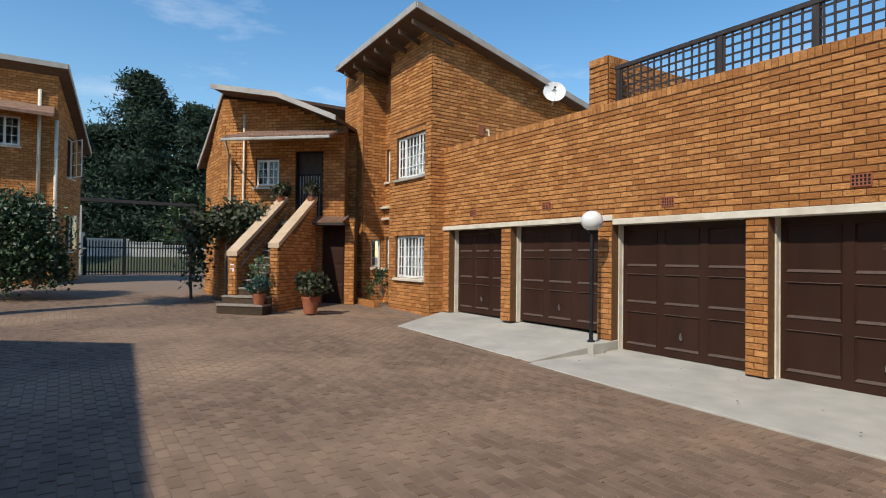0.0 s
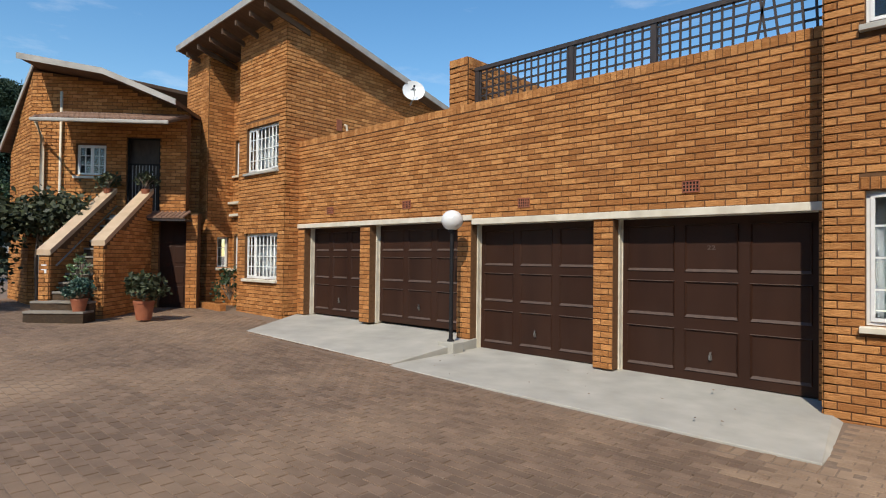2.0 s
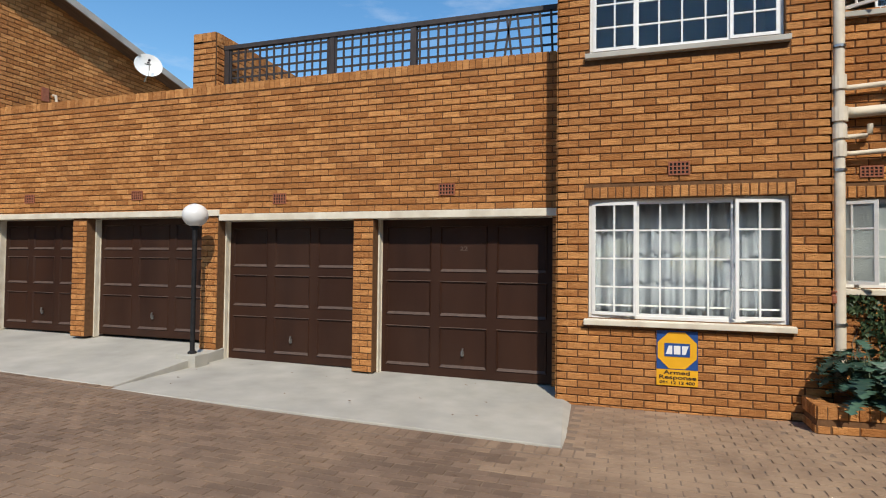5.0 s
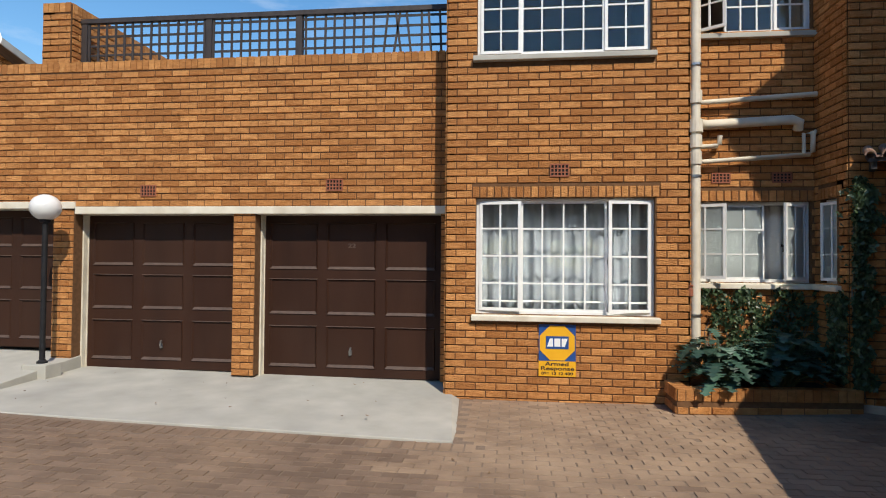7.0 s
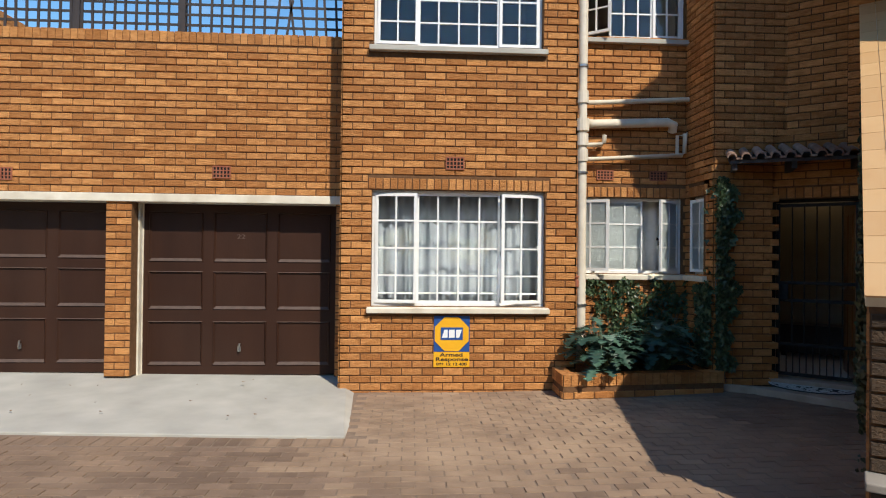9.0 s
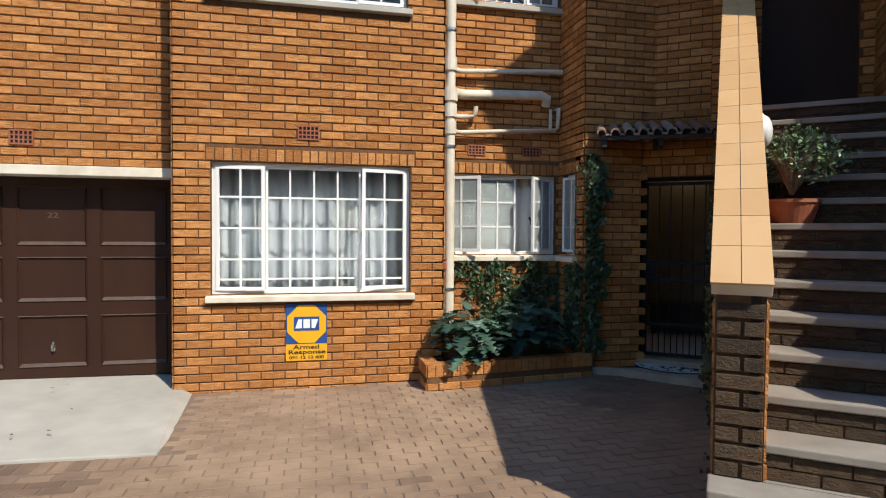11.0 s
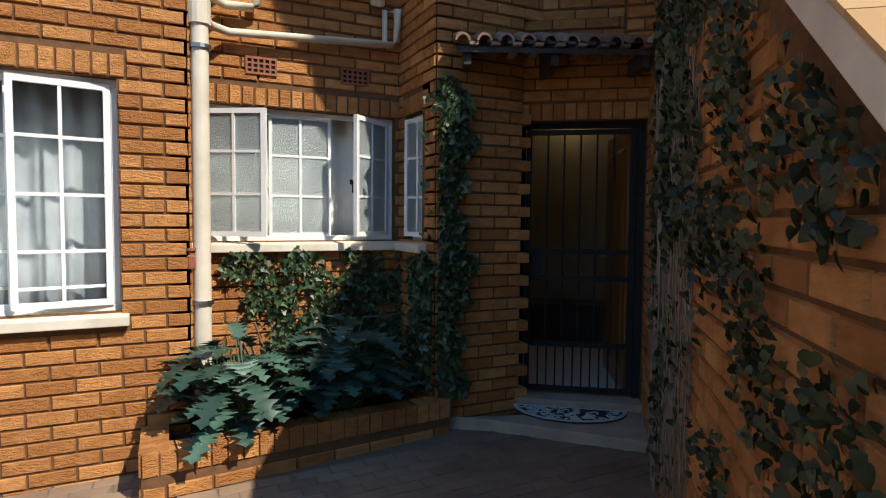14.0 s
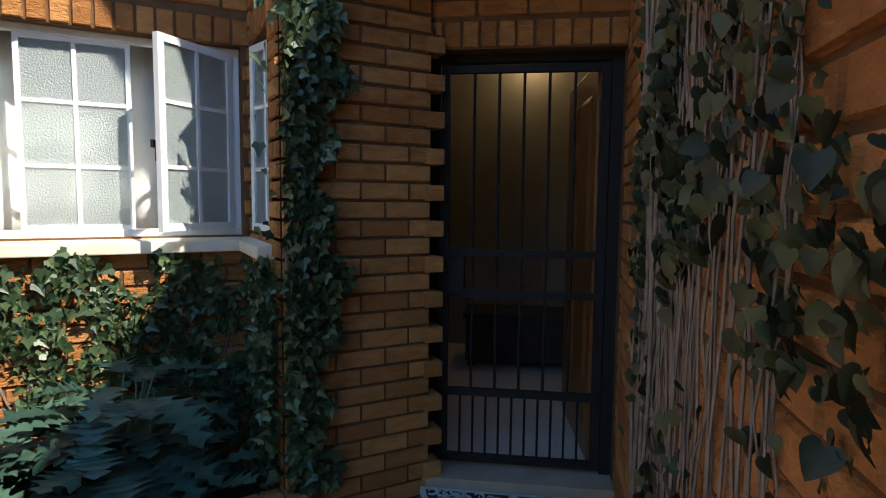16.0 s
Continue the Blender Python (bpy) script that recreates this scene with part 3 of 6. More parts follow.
brick_wall("wall_recess", (BAYW, RY), (WX, RY), LOW, TOPZ, holes=[(a - BAYW, b - BAYW, c, d) for a, b, c, d in (W2, W2U)], soldiers=[(0.02, WX - BAYW, 2.235, 2.37), (0.02, WX - BAYW, 1.23, 1.30)],
           label="orange-brown face brick wall of the recess", near=(0, 1.6, 0.3, 3.5))
W3 = (0.12, 0.50, 1.30, 2.235)
brick_wall("wall_narrow", (WX, RY), (WX, DY), LOW, TOPZ, holes=[W3], soldiers=[(0.08, 0.54, 2.235, 2.37)], thick=0.18, label="brick wall with a narrow window beside the entrance", near=(0, 1, 0.3, 3.2))
DOORX = 4.89
brick_wall("wall_entrance", (WX, DY), (DOORX, DY), LOW, 2.9, label="brick wall beside the entrance door", near=(0, 0.8, 0.3, 2.2))
brick_wall("wall_tower", (WX, DY), (5.2, DY), 2.9, TOPZ, label="brick wall above the entrance")

window("window_1", Matrix.Translation((WL[0], BY, WL[2])), WL[1] - WL[0], WL[3] - WL[2], 8, 4, "white steel cottage-pane window with side casements ajar", [(0, 2, "l", 6), (6, 8, "r", 10)], bars=(0.10,))
window("window_2", Matrix.Translation((WU[0], BY, WU[2])), WU[1] - WU[0], WU[3] - WU[2], 8, 4, "white steel upstairs cottage-pane window reflecting the sky", [(0, 2, "l", 0), (6, 8, "r", 0)], sill_mat=M_CONC)
window("window_3", Matrix.Translation((W2[0], RY, W2[2])), W2[1] - W2[0], W2[3] - W2[2], 6, 3, "white steel window with obscure glass and open casements", [(0, 2, "l", 30), (4, 6, "r", 40)], glass=M_FROST)
window("window_4", Matrix.Translation((W2U[0], RY, W2U[2])), W2U[1] - W2U[0], W2U[3] - W2U[2], 7, 3, "white steel upstairs window with an open casement", [(0, 2, "l", 35), (5, 7, "r", 0)], sill_mat=M_CONC)
window("window_5", wall_matrix((WX, RY), (WX, DY)) @ Matrix.Translation((W3[0], 0, W3[2])), W3[1] - W3[0], W3[3] - W3[2], 2, 3, "narrow white steel window beside the entrance", [(0, 2, "r", 14)], glass=M_FROST)
room_box("wall_room", Matrix.Translation((0, BY, 0)), 0.15, 2.6, 0.22, 2.6, 0.3, 2.7)
room_box("wall_room", Matrix.Translation((0, BY, 0)), 0.15, 2.6, 0.22, 2.6, 3.3, 5.8)
room_box("wall_room", Matrix.Translation((0, RY, 0)), 2.7, 4.15, 0.22, 2.0, 0.5, 2.6)
room_box("wall_room", Matrix.Translation((0, RY, 0)), 2.7, 4.15, 0.22, 2.0, 3.3, 5.8)
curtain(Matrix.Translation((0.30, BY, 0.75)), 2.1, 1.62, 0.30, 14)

# ---- stair: a runs up the flight, b to its side ----
SC, CC = math.sin(radians(38.5)), math.cos(radians(38.5))
STAIR = Matrix(((SC, CC, 0, 3.205), (CC, -SC, 0, -3.955), (0, 0, 1, 0), (0, 0, 0, 1)))   # columns: a up the flight, b across, up
RISE, GO, FIRST = 0.175, 0.225, -0.42
SW = 0.215     # thickness of the stair wall
CAPZ = 1.275   # underside of the capping at its lower end
SLOPE = RISE / GO
STEPS = 15
WIDE = 1.05


def stair(m, base, steps=STEPS, near=False):
    t = thing("stair", "brick stair with pale concrete treads", "stairs", "structure")
    for i in range(steps):
        a0 = FIRST + i * GO
        z = (i + 1) * RISE
        lo, front = (0.0, 0.0) if i < 2 else (SW, a0 + GO + 0.05)
        part("riser", Boxes().box(a0 + 0.012, front - 0.001 if i < 2 else front, lo + 0.004, SW + WIDE, -0.1 if i == 0 else z - RISE - 0.2, z - 0.045, m), M_MORTAR, t)
        if i < 2:
            part("tread", Boxes().box(a0 - 0.02, -0.001, -0.02, SW + WIDE, z - 0.045, z, m), M_TREAD, t, bevel=0.008)
            part("tread", Boxes().box(0.0, a0 + 2 * GO, SW, SW + WIDE, z - 0.045, z, m), M_TREAD, t)
        else:
            part("tread", Boxes().box(a0 - 0.02, a0 + GO + 0.02, SW, SW + WIDE, z - 0.045, z, m), M_TREAD, t, bevel=0.008)
        for row in range(2):
            u = lo - (0.116 if (i + row) % 2 else 0.0)
            while u < SW + WIDE - 0.01:
                ua, ub = max(u, lo) + 0.005, min(u + BL, SW + WIDE) - 0.005
                if ub - ua > 0.03:
                    za = z - RISE + 0.004 + row * 0.064
                    # riser bricks carry the shade on the stair in their dark colour
                    part("brick", Boxes().box(a0 - 0.002 + rng.uniform(-0.002, 0.002), a0 + 0.02, ua, ub, za, za + 0.055, m), M_SHADEBRICK, t)
                u += BL
    for o in t.children:
        o.location.z = base
    return t


stair(STAIR, 0.05)


def at_stair(a, b, z=0.0):
    p = STAIR @ Vector((a, b, z))
    return (p.x, p.y)


LEN, FARB = 3.83, 0.075     # length of the stair wall and how far its face leans at the door
top_line = lambda a: CAPZ + SLOPE * a
# stair wall: face to the entrance court, and the front pier
brick_wall("wall_stair", at_stair(LEN, FARB), at_stair(0, 0), LOW, 5.0, top=lambda u: top_line(LEN - u), thick=0.15, label="brick stair wall under creeper beside the entrance", near=(1.2, 3.83, 0.0, 1.95))
# end pier: its brick colour is darkened to stand for shade
brick_wall("wall_stair_front", at_stair(0, 0), at_stair(0, SW), LOW, CAPZ, thick=0.1, label="rough brick end pier of the stair wall", near=(0, 1, LOW, 1.4), start=1, proud=0.022, face=M_SHADEBRICK, mortar=M_DARKJOINT)
brick_wall("wall_stair_inner", at_stair(0, SW), at_stair(LEN, SW), LOW, 5.0, top=lambda u: top_line(u), thick=0.02, label="brick inner face of the stair wall")


def stair_cap(m, base, length=LEN):
    t = thing("stair_capping", "sloping wall capping of square orange quarry tiles", "capping", "structure")
    ang = math.atan(SLOPE)
    run = length / math.cos(ang)
    c, s = math.cos(ang), math.sin(ang)
    # sloping frame: x up the slope, y across, z off the slope
    fm = m @ Matrix(((c, 0, -s, 0), (0, 1, 0, 0), (s, 0, c, CAPZ + base), (0, 0, 0, 1)))
    part("screed", Boxes().box(-0.02, run, -0.02, SW + 0.02, 0.0, 0.072, fm), M_CREAM, t, "cream mortar bed", bevel=0.004)
    tw = (SW + 0.05) / 2
    n = int(run / 0.25)
    for i in range(n):
        for j in range(2):
            p = Boxes().box(i * 0.25 - 0.004 if i else -0.03, i * 0.25 + 0.242, -0.025 + j * tw + 0.002, -0.025 + (j + 1) * tw - 0.002, 0.075, 0.087, fm)
            part("tile", p, M_TILE, t)
    return t


stair_cap(STAIR, 0.0)
# far balustrade of the stair
brick_wall("wall_stair_right", at_stair(1.5, SW + WIDE), at_stair(0, SW + WIDE), LOW, 5.0, top=lambda u: top_line(1.5 - u) + 0.3, thick=SW, label="brick balustrade on the far side of the stair")
stair_cap(STAIR @ Matrix.Translation((0, SW + WIDE, 0)), 0.3, 1.45)
# Low wall added to cast shade on the court; mostly out of view.
brick_wall("wall_wing_porch", at_stair(2.15, SW + WIDE + 0.02), at_stair(1.05, SW + WIDE + 0.02), LOW, 3.3, thick=0.2, label="mostly unseen low brick wall added beside the stair to shade the court")
brick_wall("wall_wing_side", at_stair(4.6, SW + WIDE), at_stair(2.15, SW + WIDE), LOW, 6.3, thick=0.22, label="tall brick side wall of the turned wing beside the stair")
brick_wall("wall_wing_front", at_stair(2.15, SW + WIDE), at_stair(2.15, 4.2), LOW, 6.3, label="brick front of the turned wing beside the stair")

# ================= unit across the garages =================
LX = GX0
LBW = 2.0
LZ = 0.27
brick_wall("wall_far_bay", (LX - LBW, BY), (LX, BY), LZ - 0.1, 6.9, holes=[(0.35, 1.72, 1.02, 2.05), (0.35, 1.72, 3.48, 4.52)], label="orange-brown face brick wall of the far bay", soldiers=[(0.3, 1.77, 2.05, 2.17), (0.3, 1.77, 4.52, 4.64)])
gable = lambda u: 6.95 - 0.27 * (u - 0.5)
brick_wall("wall_far_gable", (LX, BY), (LX, 7.0), LZ - 0.1, 7.0, top=gable, label="tall face brick gable wall beside the terrace")
window("window_6", Matrix.Translation((LX - LBW + 0.35, BY, 1.02)), 1.37, 1.03, 8, 4, "white steel cottage-pane window in the far bay", [(0, 2, "l", 0), (6, 8, "r", 0)])
window("window_7", Matrix.Translation((LX - LBW + 0.35, BY, 3.48)), 1.37, 1.04, 8, 4, "white steel upstairs window in the far bay", [(0, 2, "l", 0), (6, 8, "r", 0)], sill_mat=M_CONC)
room_box("wall_room", Matrix.Translation((LX - LBW, BY, 0)), 0.1, 1.9, 0.22, 2.0, 0.5, 2.7)
room_box("wall_room", Matrix.Translation((LX - LBW, BY, 0)), 0.1, 1.9, 0.22, 2.0, 3.2, 5.2)


# ---- entrance of the near unit ----
EC, ES = math.cos(radians(36)), math.sin(radians(36))
DA = (DOORX, DY + 0.05)
DW = 0.91
DB = (DA[0] + EC * (DW + 0.05), DA[1] - ES * (DW + 0.05))
DOORM = wall_matrix(DA, DB)
brick_wall("wall_door", DA, DB, -0.02, 2.9, holes=[(0.0, DW, -1, 2.18)], soldiers=[(0.0, DW, 2.18, 2.31)], label="brick wall around the entrance door")
brick_wall("wall_door_upper", (5.05, DY), (5.05 + EC * 1.3, DY - ES * 1.3), 2.9, TOPZ, label="brick wall above the entrance canopy")
# toothed corner: every other brick runs past
qb = thing("brick_quoin", "toothed brick corner beside the entrance door", "bricks", "structure")
k = 0
z = 0.06
while z < 2.2:
    if k % 2:
        part("brick", Boxes().box(0.0, 0.09, -0.035, 0.08, z + 0.005, z + CO - 0.006, Matrix.Translation((DOORX - 0.03, DY + 0.01, 0)) @ Matrix.Rotation(radians(-6), 4, "Z")), M_BRICK_OBJ, qb, bevel=0.004)
    z += CO
    k += 1


def security_gate():
    t = thing("security_gate", "dark steel security gate before the open entrance door", "gate", at=DOORM @ Matrix.Translation((0, 0.10, 0.155)))
    w, h = DW, 2.05
    fr = Boxes().box(0, 0.055, 0, 0.06, 0, h).box(w - 0.055, w, 0, 0.06, 0, h).box(0.055, w - 0.055, 0, 0.06, h - 0.06, h)
    part("gate_frame", fr, M_BLACK, t)
    lf = Boxes().box(0.06, 0.10, -0.005, 0.035, 0.02, h - 0.07).box(w - 0.10, w - 0.06, -0.005, 0.035, 0.02, h - 0.07)
    for z0 in (0.02, 0.36, 0.86, 1.06, h - 0.11):
        lf.box(0.10, w - 0.10, -0.005, 0.03, z0, z0 + 0.035)
    part("gate_leaf", lf, M_BLACK, t)
    for i in range(1, 6):
        x = 0.10 + (w - 0.20) * i / 6
        part("bar", Boxes().tube([(x, 0.012, 0.36), (x, 0.012, h - 0.1)], 0.007, 8), M_BLACK, t)
    for i in range(1, 11):
        x = 0.10 + (w - 0.20) * i / 11
        part("bar", Boxes().tube([(x, 0.012, 0.04), (x, 0.012, 0.37)], 0.006, 8), M_BLACK, t)
    part("lock_box", Boxes().box(0.10, 0.18, -0.02, 0.05, 0.88, 1.06), M_BLACK, t, "black steel lock box", bevel=0.004)
    return t


security_gate()
M_OAK = mat("varnished_door_timber", (0.16, 0.06, 0.018), (0.30, 0.12, 0.035), 0.35, 10, 0.2, 40, stretch=(6, 6, 0.6))
M_TERRAZZO = mat("hall_floor_tile", (0.55, 0.53, 0.49), (0.66, 0.64, 0.60), 0.5, 3, 0.05)
M_HALL = mat("hall_plaster", (0.30, 0.28, 0.22), (0.38, 0.35, 0.28), 0.85, 3, 0.05)
# open inner door, hall
dm = DOORM
od = thing("entrance_door", "varnished timber entrance door standing open inwards", "door", at=dm @ Matrix.Translation((DW - 0.06, 0.25, 0.15)) @ Matrix.Rotation(radians(95), 4, "Z"))
part("door_leaf", Boxes().box(0, 0.82, 0, 0.042, 0, 2.02), M_OAK, od, bevel=0.004)
for z0, z1 in ((0.15, 0.85), (1.0, 1.88)):
    for x0, x1 in ((0.10, 0.37), (0.45, 0.72)):
        part("panel", Boxes().poly([(x0, 0.042, z0), (x1, 0.042, z0), (x1, 0.042, z1), (x0, 0.042, z1), (x0 + 0.03, 0.054, z0 + 0.03), (x1 - 0.03, 0.054, z0 + 0.03), (x1 - 0.03, 0.054, z1 - 0.03), (x0 + 0.03, 0.054, z1 - 0.03)],
             [(1, 0, 4, 5), (2, 1, 5, 6), (3, 2, 6, 7), (0, 3, 7, 4), (5, 4, 7, 6)]), M_OAK, od)
part("door_handle", Boxes().tube([(0.76, 0.04, 1.0), (0.76, 0.09, 1.0), (0.66, 0.09, 1.0)], 0.009, 8), M_IRON, od, "metal lever handle")
hb = Boxes()
hb.box(-0.3, 1.4, 2.6, 2.68, 0, 2.9, dm).box(-0.36, -0.3, 0.2, 2.68, 0, 2.9, dm).box(1.4, 1.46, 0.2, 2.68, 0, 2.9, dm).box(-0.36, 1.46, 0.2, 2.68, 2.88, 2.93, dm)
solo("wall_hall", hb, M_HALL, "dim plastered entrance hall", "wall", "structure")
solo("floor_hall", Boxes().box(-0.36, 1.46, 0.245, 2.68, 0.08, 0.145, dm), M_TERRAZZO, "pale tiled hall floor", "floor", "structure")
chest = thing("hall_chest", "low dark timber chest against the hall wall", "chest", at=dm @ Matrix.Translation((0.02, 1.85, 0.145)))
part("body", Boxes().box(0, 1.05, 0.02, 0.42, 0.05, 0.40), M_DARK, chest, bevel=0.006)
part("lid", Boxes().box(-0.02, 1.07, 0, 0.44, 0.40, 0.44), M_DARK, chest, bevel=0.006)
for x in (0.02, 0.97):
    for y in (0.04, 0.34):
        part("foot", Boxes().box(x, x + 0.06, y, y + 0.06, 0, 0.05), M_DARK, chest)
lamp_hall = bpy.data.lights.new("hall_lamp", "POINT")
lamp_hall.energy, lamp_hall.color, lamp_hall.shadow_soft_size = 2.0, (1.0, 0.70, 0.38), 0.05
lh = new("hall_lamp", lamp_hall)
lh.matrix_world = dm @ Matrix.Translation((0.5, 2.42, 2.74))
hl = thing("hall_wall_lamp", "small frosted hall lamp glowing warm", "lamp", at=dm @ Matrix.Translation((0.5, 2.5, 2.765)))
part("shade", Boxes().lathe([(0.02, 0), (0.06, 0.01), (0.075, 0.06), (0.06, 0.11)]), M_CREAM, hl, smooth=True)

M_STEP = mat("worn_step", (0.34, 0.25, 0.18), (0.47, 0.37, 0.28), 0.7, 5, 0.2, 60, stain=0.4, stain_scale=3)
# entrance step, mat
solo("entrance_step", Boxes().poly([(4.30, -0.56, -0.06), (DB[0] + 0.03, DB[1], -0.06), (DB[0] - 0.62 * ES, DB[1] - 0.62 * EC, -0.06), (4.52, -0.72, -0.06), (4.30, -0.56, 0.095), (DB[0] + 0.03, DB[1], 0.095), (DB[0] - 0.62 * ES, DB[1] - 0.62 * EC, 0.095), (4.52, -0.72, 0.095)],
     [(0, 1, 2, 3), (7, 6, 5, 4), (4, 5, 1, 0), (5, 6, 2, 1), (6, 7, 3, 2), (7, 4, 0, 3)]), M_STEP, "low worn clay-coloured entrance step", "step", "structure", bevel=0.008)
solo("door_threshold", Boxes().box(-0.01, DW, -0.06, 0.24, 0.095, 0.155, dm), M_STEP, "pale concrete door threshold", "threshold", "structure", bevel=0.006)
M_MAT = mat("door_mat_rubber", (0.015, 0.014, 0.013), (0.035, 0.033, 0.03), 0.8, 30, 0.4, 90)
M_MATL = mat("door_mat_pattern", (0.42, 0.41, 0.38), (0.58, 0.57, 0.53), 0.8, 30, 0.3, 90)
mt = thing("door_mat", "half-round rubber door mat with pale scrollwork", "mat", at=dm @ Matrix.Translation((0.40, -0.075, 0.096)))
arc = [(0.40 * math.cos(math.pi * k / 24), -0.30 * math.sin(math.pi * k / 24)) for k in range(25)]
b = Boxes()
b.poly([(x, y, 0) for x, y in arc] + [(x, y, 0.012) for x, y in arc], [tuple(range(25, 50))[::-1]] + [(i, i + 1, i + 26, i + 25) for i in range(24)] + [(24, 0, 25, 49)])
part("base", b, M_MAT, mt)
b = Boxes()
rm = random.Random(5)
for k in range(24):
    (x0, y0), (x1, y1) = arc[k], arc[k + 1]
    b.poly([(x0, y0, 0.013), (x1, y1, 0.013), (x1 * 0.93, y1 * 0.92, 0.017), (x0 * 0.93, y0 * 0.92, 0.017)], [(0, 1, 2, 3)])
for k in range(70):
    a = rm.uniform(0, math.pi)
    r = math.sqrt(rm.uniform(0.02, 0.78))
    cx, cy = 0.40 * r * math.cos(a), -0.30 * r * math.sin(a) - 0.008
    w0 = rm.uniform(0, 6.28)
    sgn = rm.choice((-1, 1))
    pts = [(cx + (0.012 + 0.005 * q) * math.cos(w0 + sgn * q * 0.75), min(-0.006, cy + (0.012 + 0.005 * q) * math.sin(w0 + sgn * q * 0.75)), 0.014) for q in range(6)]
    b.tube(pts, [0.003 + 0.004 * math.sin(math.pi * q / 5) for q in range(6)], 5)
b.box(-0.40, 0.40, -0.012, 0.0, 0.012, 0.018)
part("scrollwork", b, M_MATL, mt, "pale raised scroll pattern")

# ---- canopy over the entrance ----
M_CTILE = mat("canopy_clay_tile", (0.20, 0.12, 0.085), (0.42, 0.30, 0.23), 0.8, 8, 0.3, 50, obj=0.5)
cm = wall_matrix((4.27, DY - 0.20), (5.25, DY - 0.20 - 0.44))
can = thing("entrance_canopy", "small clay-tiled canopy on brackets over the entrance", "canopy", at=cm @ Matrix.Translation((0, 0, 2.56)))
for i in range(12):
    x = 0.02 + i * 0.14
    pr = [(math.cos(math.pi * q / 6), math.sin(math.pi * q / 6)) for q in range(7)]
    b = Boxes()
    n0 = len(pr)
    for row in range(2):
        y0, y1 = -0.05 + row * 0.3, 0.30 + row * 0.32
        za, zb = 0.02 + row * 0.10 + 0.02, 0.02 + row * 0.10 + 0.145
        v = [(x + 0.05 * c, y0, za + 0.05 * s_) for c, s_ in pr] + [(x + 0.045 * c, y1, zb + 0.045 * s_) for c, s_ in pr] + [(x + 0.036 * c, y0, za + 0.036 * s_) for c, s_ in pr]
        f = [(q, q + 1, q + 8, q + 7) for q in range(6)] + [(q + 1, q, q + 14, q + 15) for q in range(6)]
        b.poly(v, f)
        b.box(x + 0.045, x + 0.10, y0 + 0.02, y1, za - 0.02, za + 0.0)
    part("roof_tile", b, M_CTILE, can, smooth=False)
part("rafter_board", Boxes().poly([(0, 0, -0.02), (1.7, 0, -0.02), (1.7, 0.6, 0.19), (0, 0.6, 0.19), (0, 0, 0.015), (1.7, 0, 0.015), (1.7, 0.6, 0.225), (0, 0.6, 0.225)],
     [(0, 3, 2, 1), (4, 5, 6, 7), (0, 1, 5, 4), (1, 2, 6, 5), (2, 3, 7, 6), (3, 0, 4, 7)]), M_DARK, can)
for x in (0.03, 0.60, 1.2):
    part("bracket", Boxes().poly([(x, 0.03, -0.09), (x, 0.5, -0.09), (x, 0.5, 0.14), (x, 0.03, -0.015), (x + 0.05, 0.03, -0.09), (x + 0.05, 0.5, -0.09), (x + 0.05, 0.5, 0.14), (x + 0.05, 0.03, -0.015)],
         [(0, 1, 2, 3), (7, 6, 5, 4), (0, 4, 5, 1), (1, 5, 6, 2), (2, 6, 7, 3), (3, 7, 4, 0)]), M_DARK, can)

# ---- waste pipes on the recess ----
M_PIPE = mat("cream_pipe_paint", (0.62, 0.55, 0.43), (0.74, 0.67, 0.54), 0.5, 6, 0.1, 50, stain=0.3, stain_scale=5, stain_col=(0.25, 0.18, 0.12))
pp = thing("waste_pipes", "cream painted waste pipes with a tall downpipe", "pipe")
px, py = 2.748, BY + 0.035
qy = RY - 0.09
part("downpipe", Boxes().tube([(px, py, 0.30), (px, py, 3.70), (px, py, 3.78)], 0.052, 14, False), M_PIPE, pp, smooth=True)
part("downpipe", Boxes().tube([(px, py, 3.72), (px, py, 6.9)], 0.056, 14, False), M_PIPE, pp, smooth=True)
for z in (0.95, 2.47, 3.70, 4.5):
    part("clip", Boxes().lathe([(0.053, -0.012), (0.066, -0.012), (0.066, 0.012), (0.053, 0.012)], (px, py, z), 16).box(BAYW, px - 0.05, py - 0.012, py + 0.012, z - 0.012, z + 0.012), M_IRON, pp, "rusty pipe clip")
part("branch", Boxes().tube([(px, py, 3.34), (2.83, qy - 0.12, 3.36), (2.95, qy, 3.38), (4.18, qy, 3.45)], 0.030, 12, False), M_PIPE, pp, smooth=True)
part("branch", Boxes().tube([(px, py, 3.02), (2.85, qy - 0.16, 3.09), (2.99, qy, 3.12), (3.92, qy, 3.16), (3.99, qy, 3.13), (4.0, qy + 0.05, 3.06)], 0.055, 14, False), M_PIPE, pp, smooth=True)
part("branch", Boxes().tube([(px, py, 2.85), (2.83, qy - 0.12, 2.86), (2.92, qy, 2.865), (3.10, qy, 2.87), (3.125, qy, 2.89), (3.13, qy, 2.99)], 0.028, 12, False), M_PIPE, pp, smooth=True)
part("branch", Boxes().tube([(px, py, 2.67), (2.83, qy - 0.12, 2.68), (2.95, qy, 2.69), (4.10, qy, 2.76), (4.135, qy, 2.79), (4.14, qy, 3.02), (4.19, qy + 0.04, 3.03)], 0.027, 12, False), M_PIPE, pp, smooth=True)
part("branch", Boxes().tube([(4.04, qy, 2.75), (4.04, qy, 3.0), (4.14, qy, 3.01)], 0.020, 10, False), M_PIPE, pp, smooth=True)
for z, r in ((3.34, 0.07), (3.02, 0.078), (2.85, 0.07), (2.67, 0.066)):
    part("socket", Boxes().lathe([(0.05, -0.07), (r, -0.07), (r, 0.07), (0.05, 0.07)], (px, py, z), 14), M_PIPE, pp)
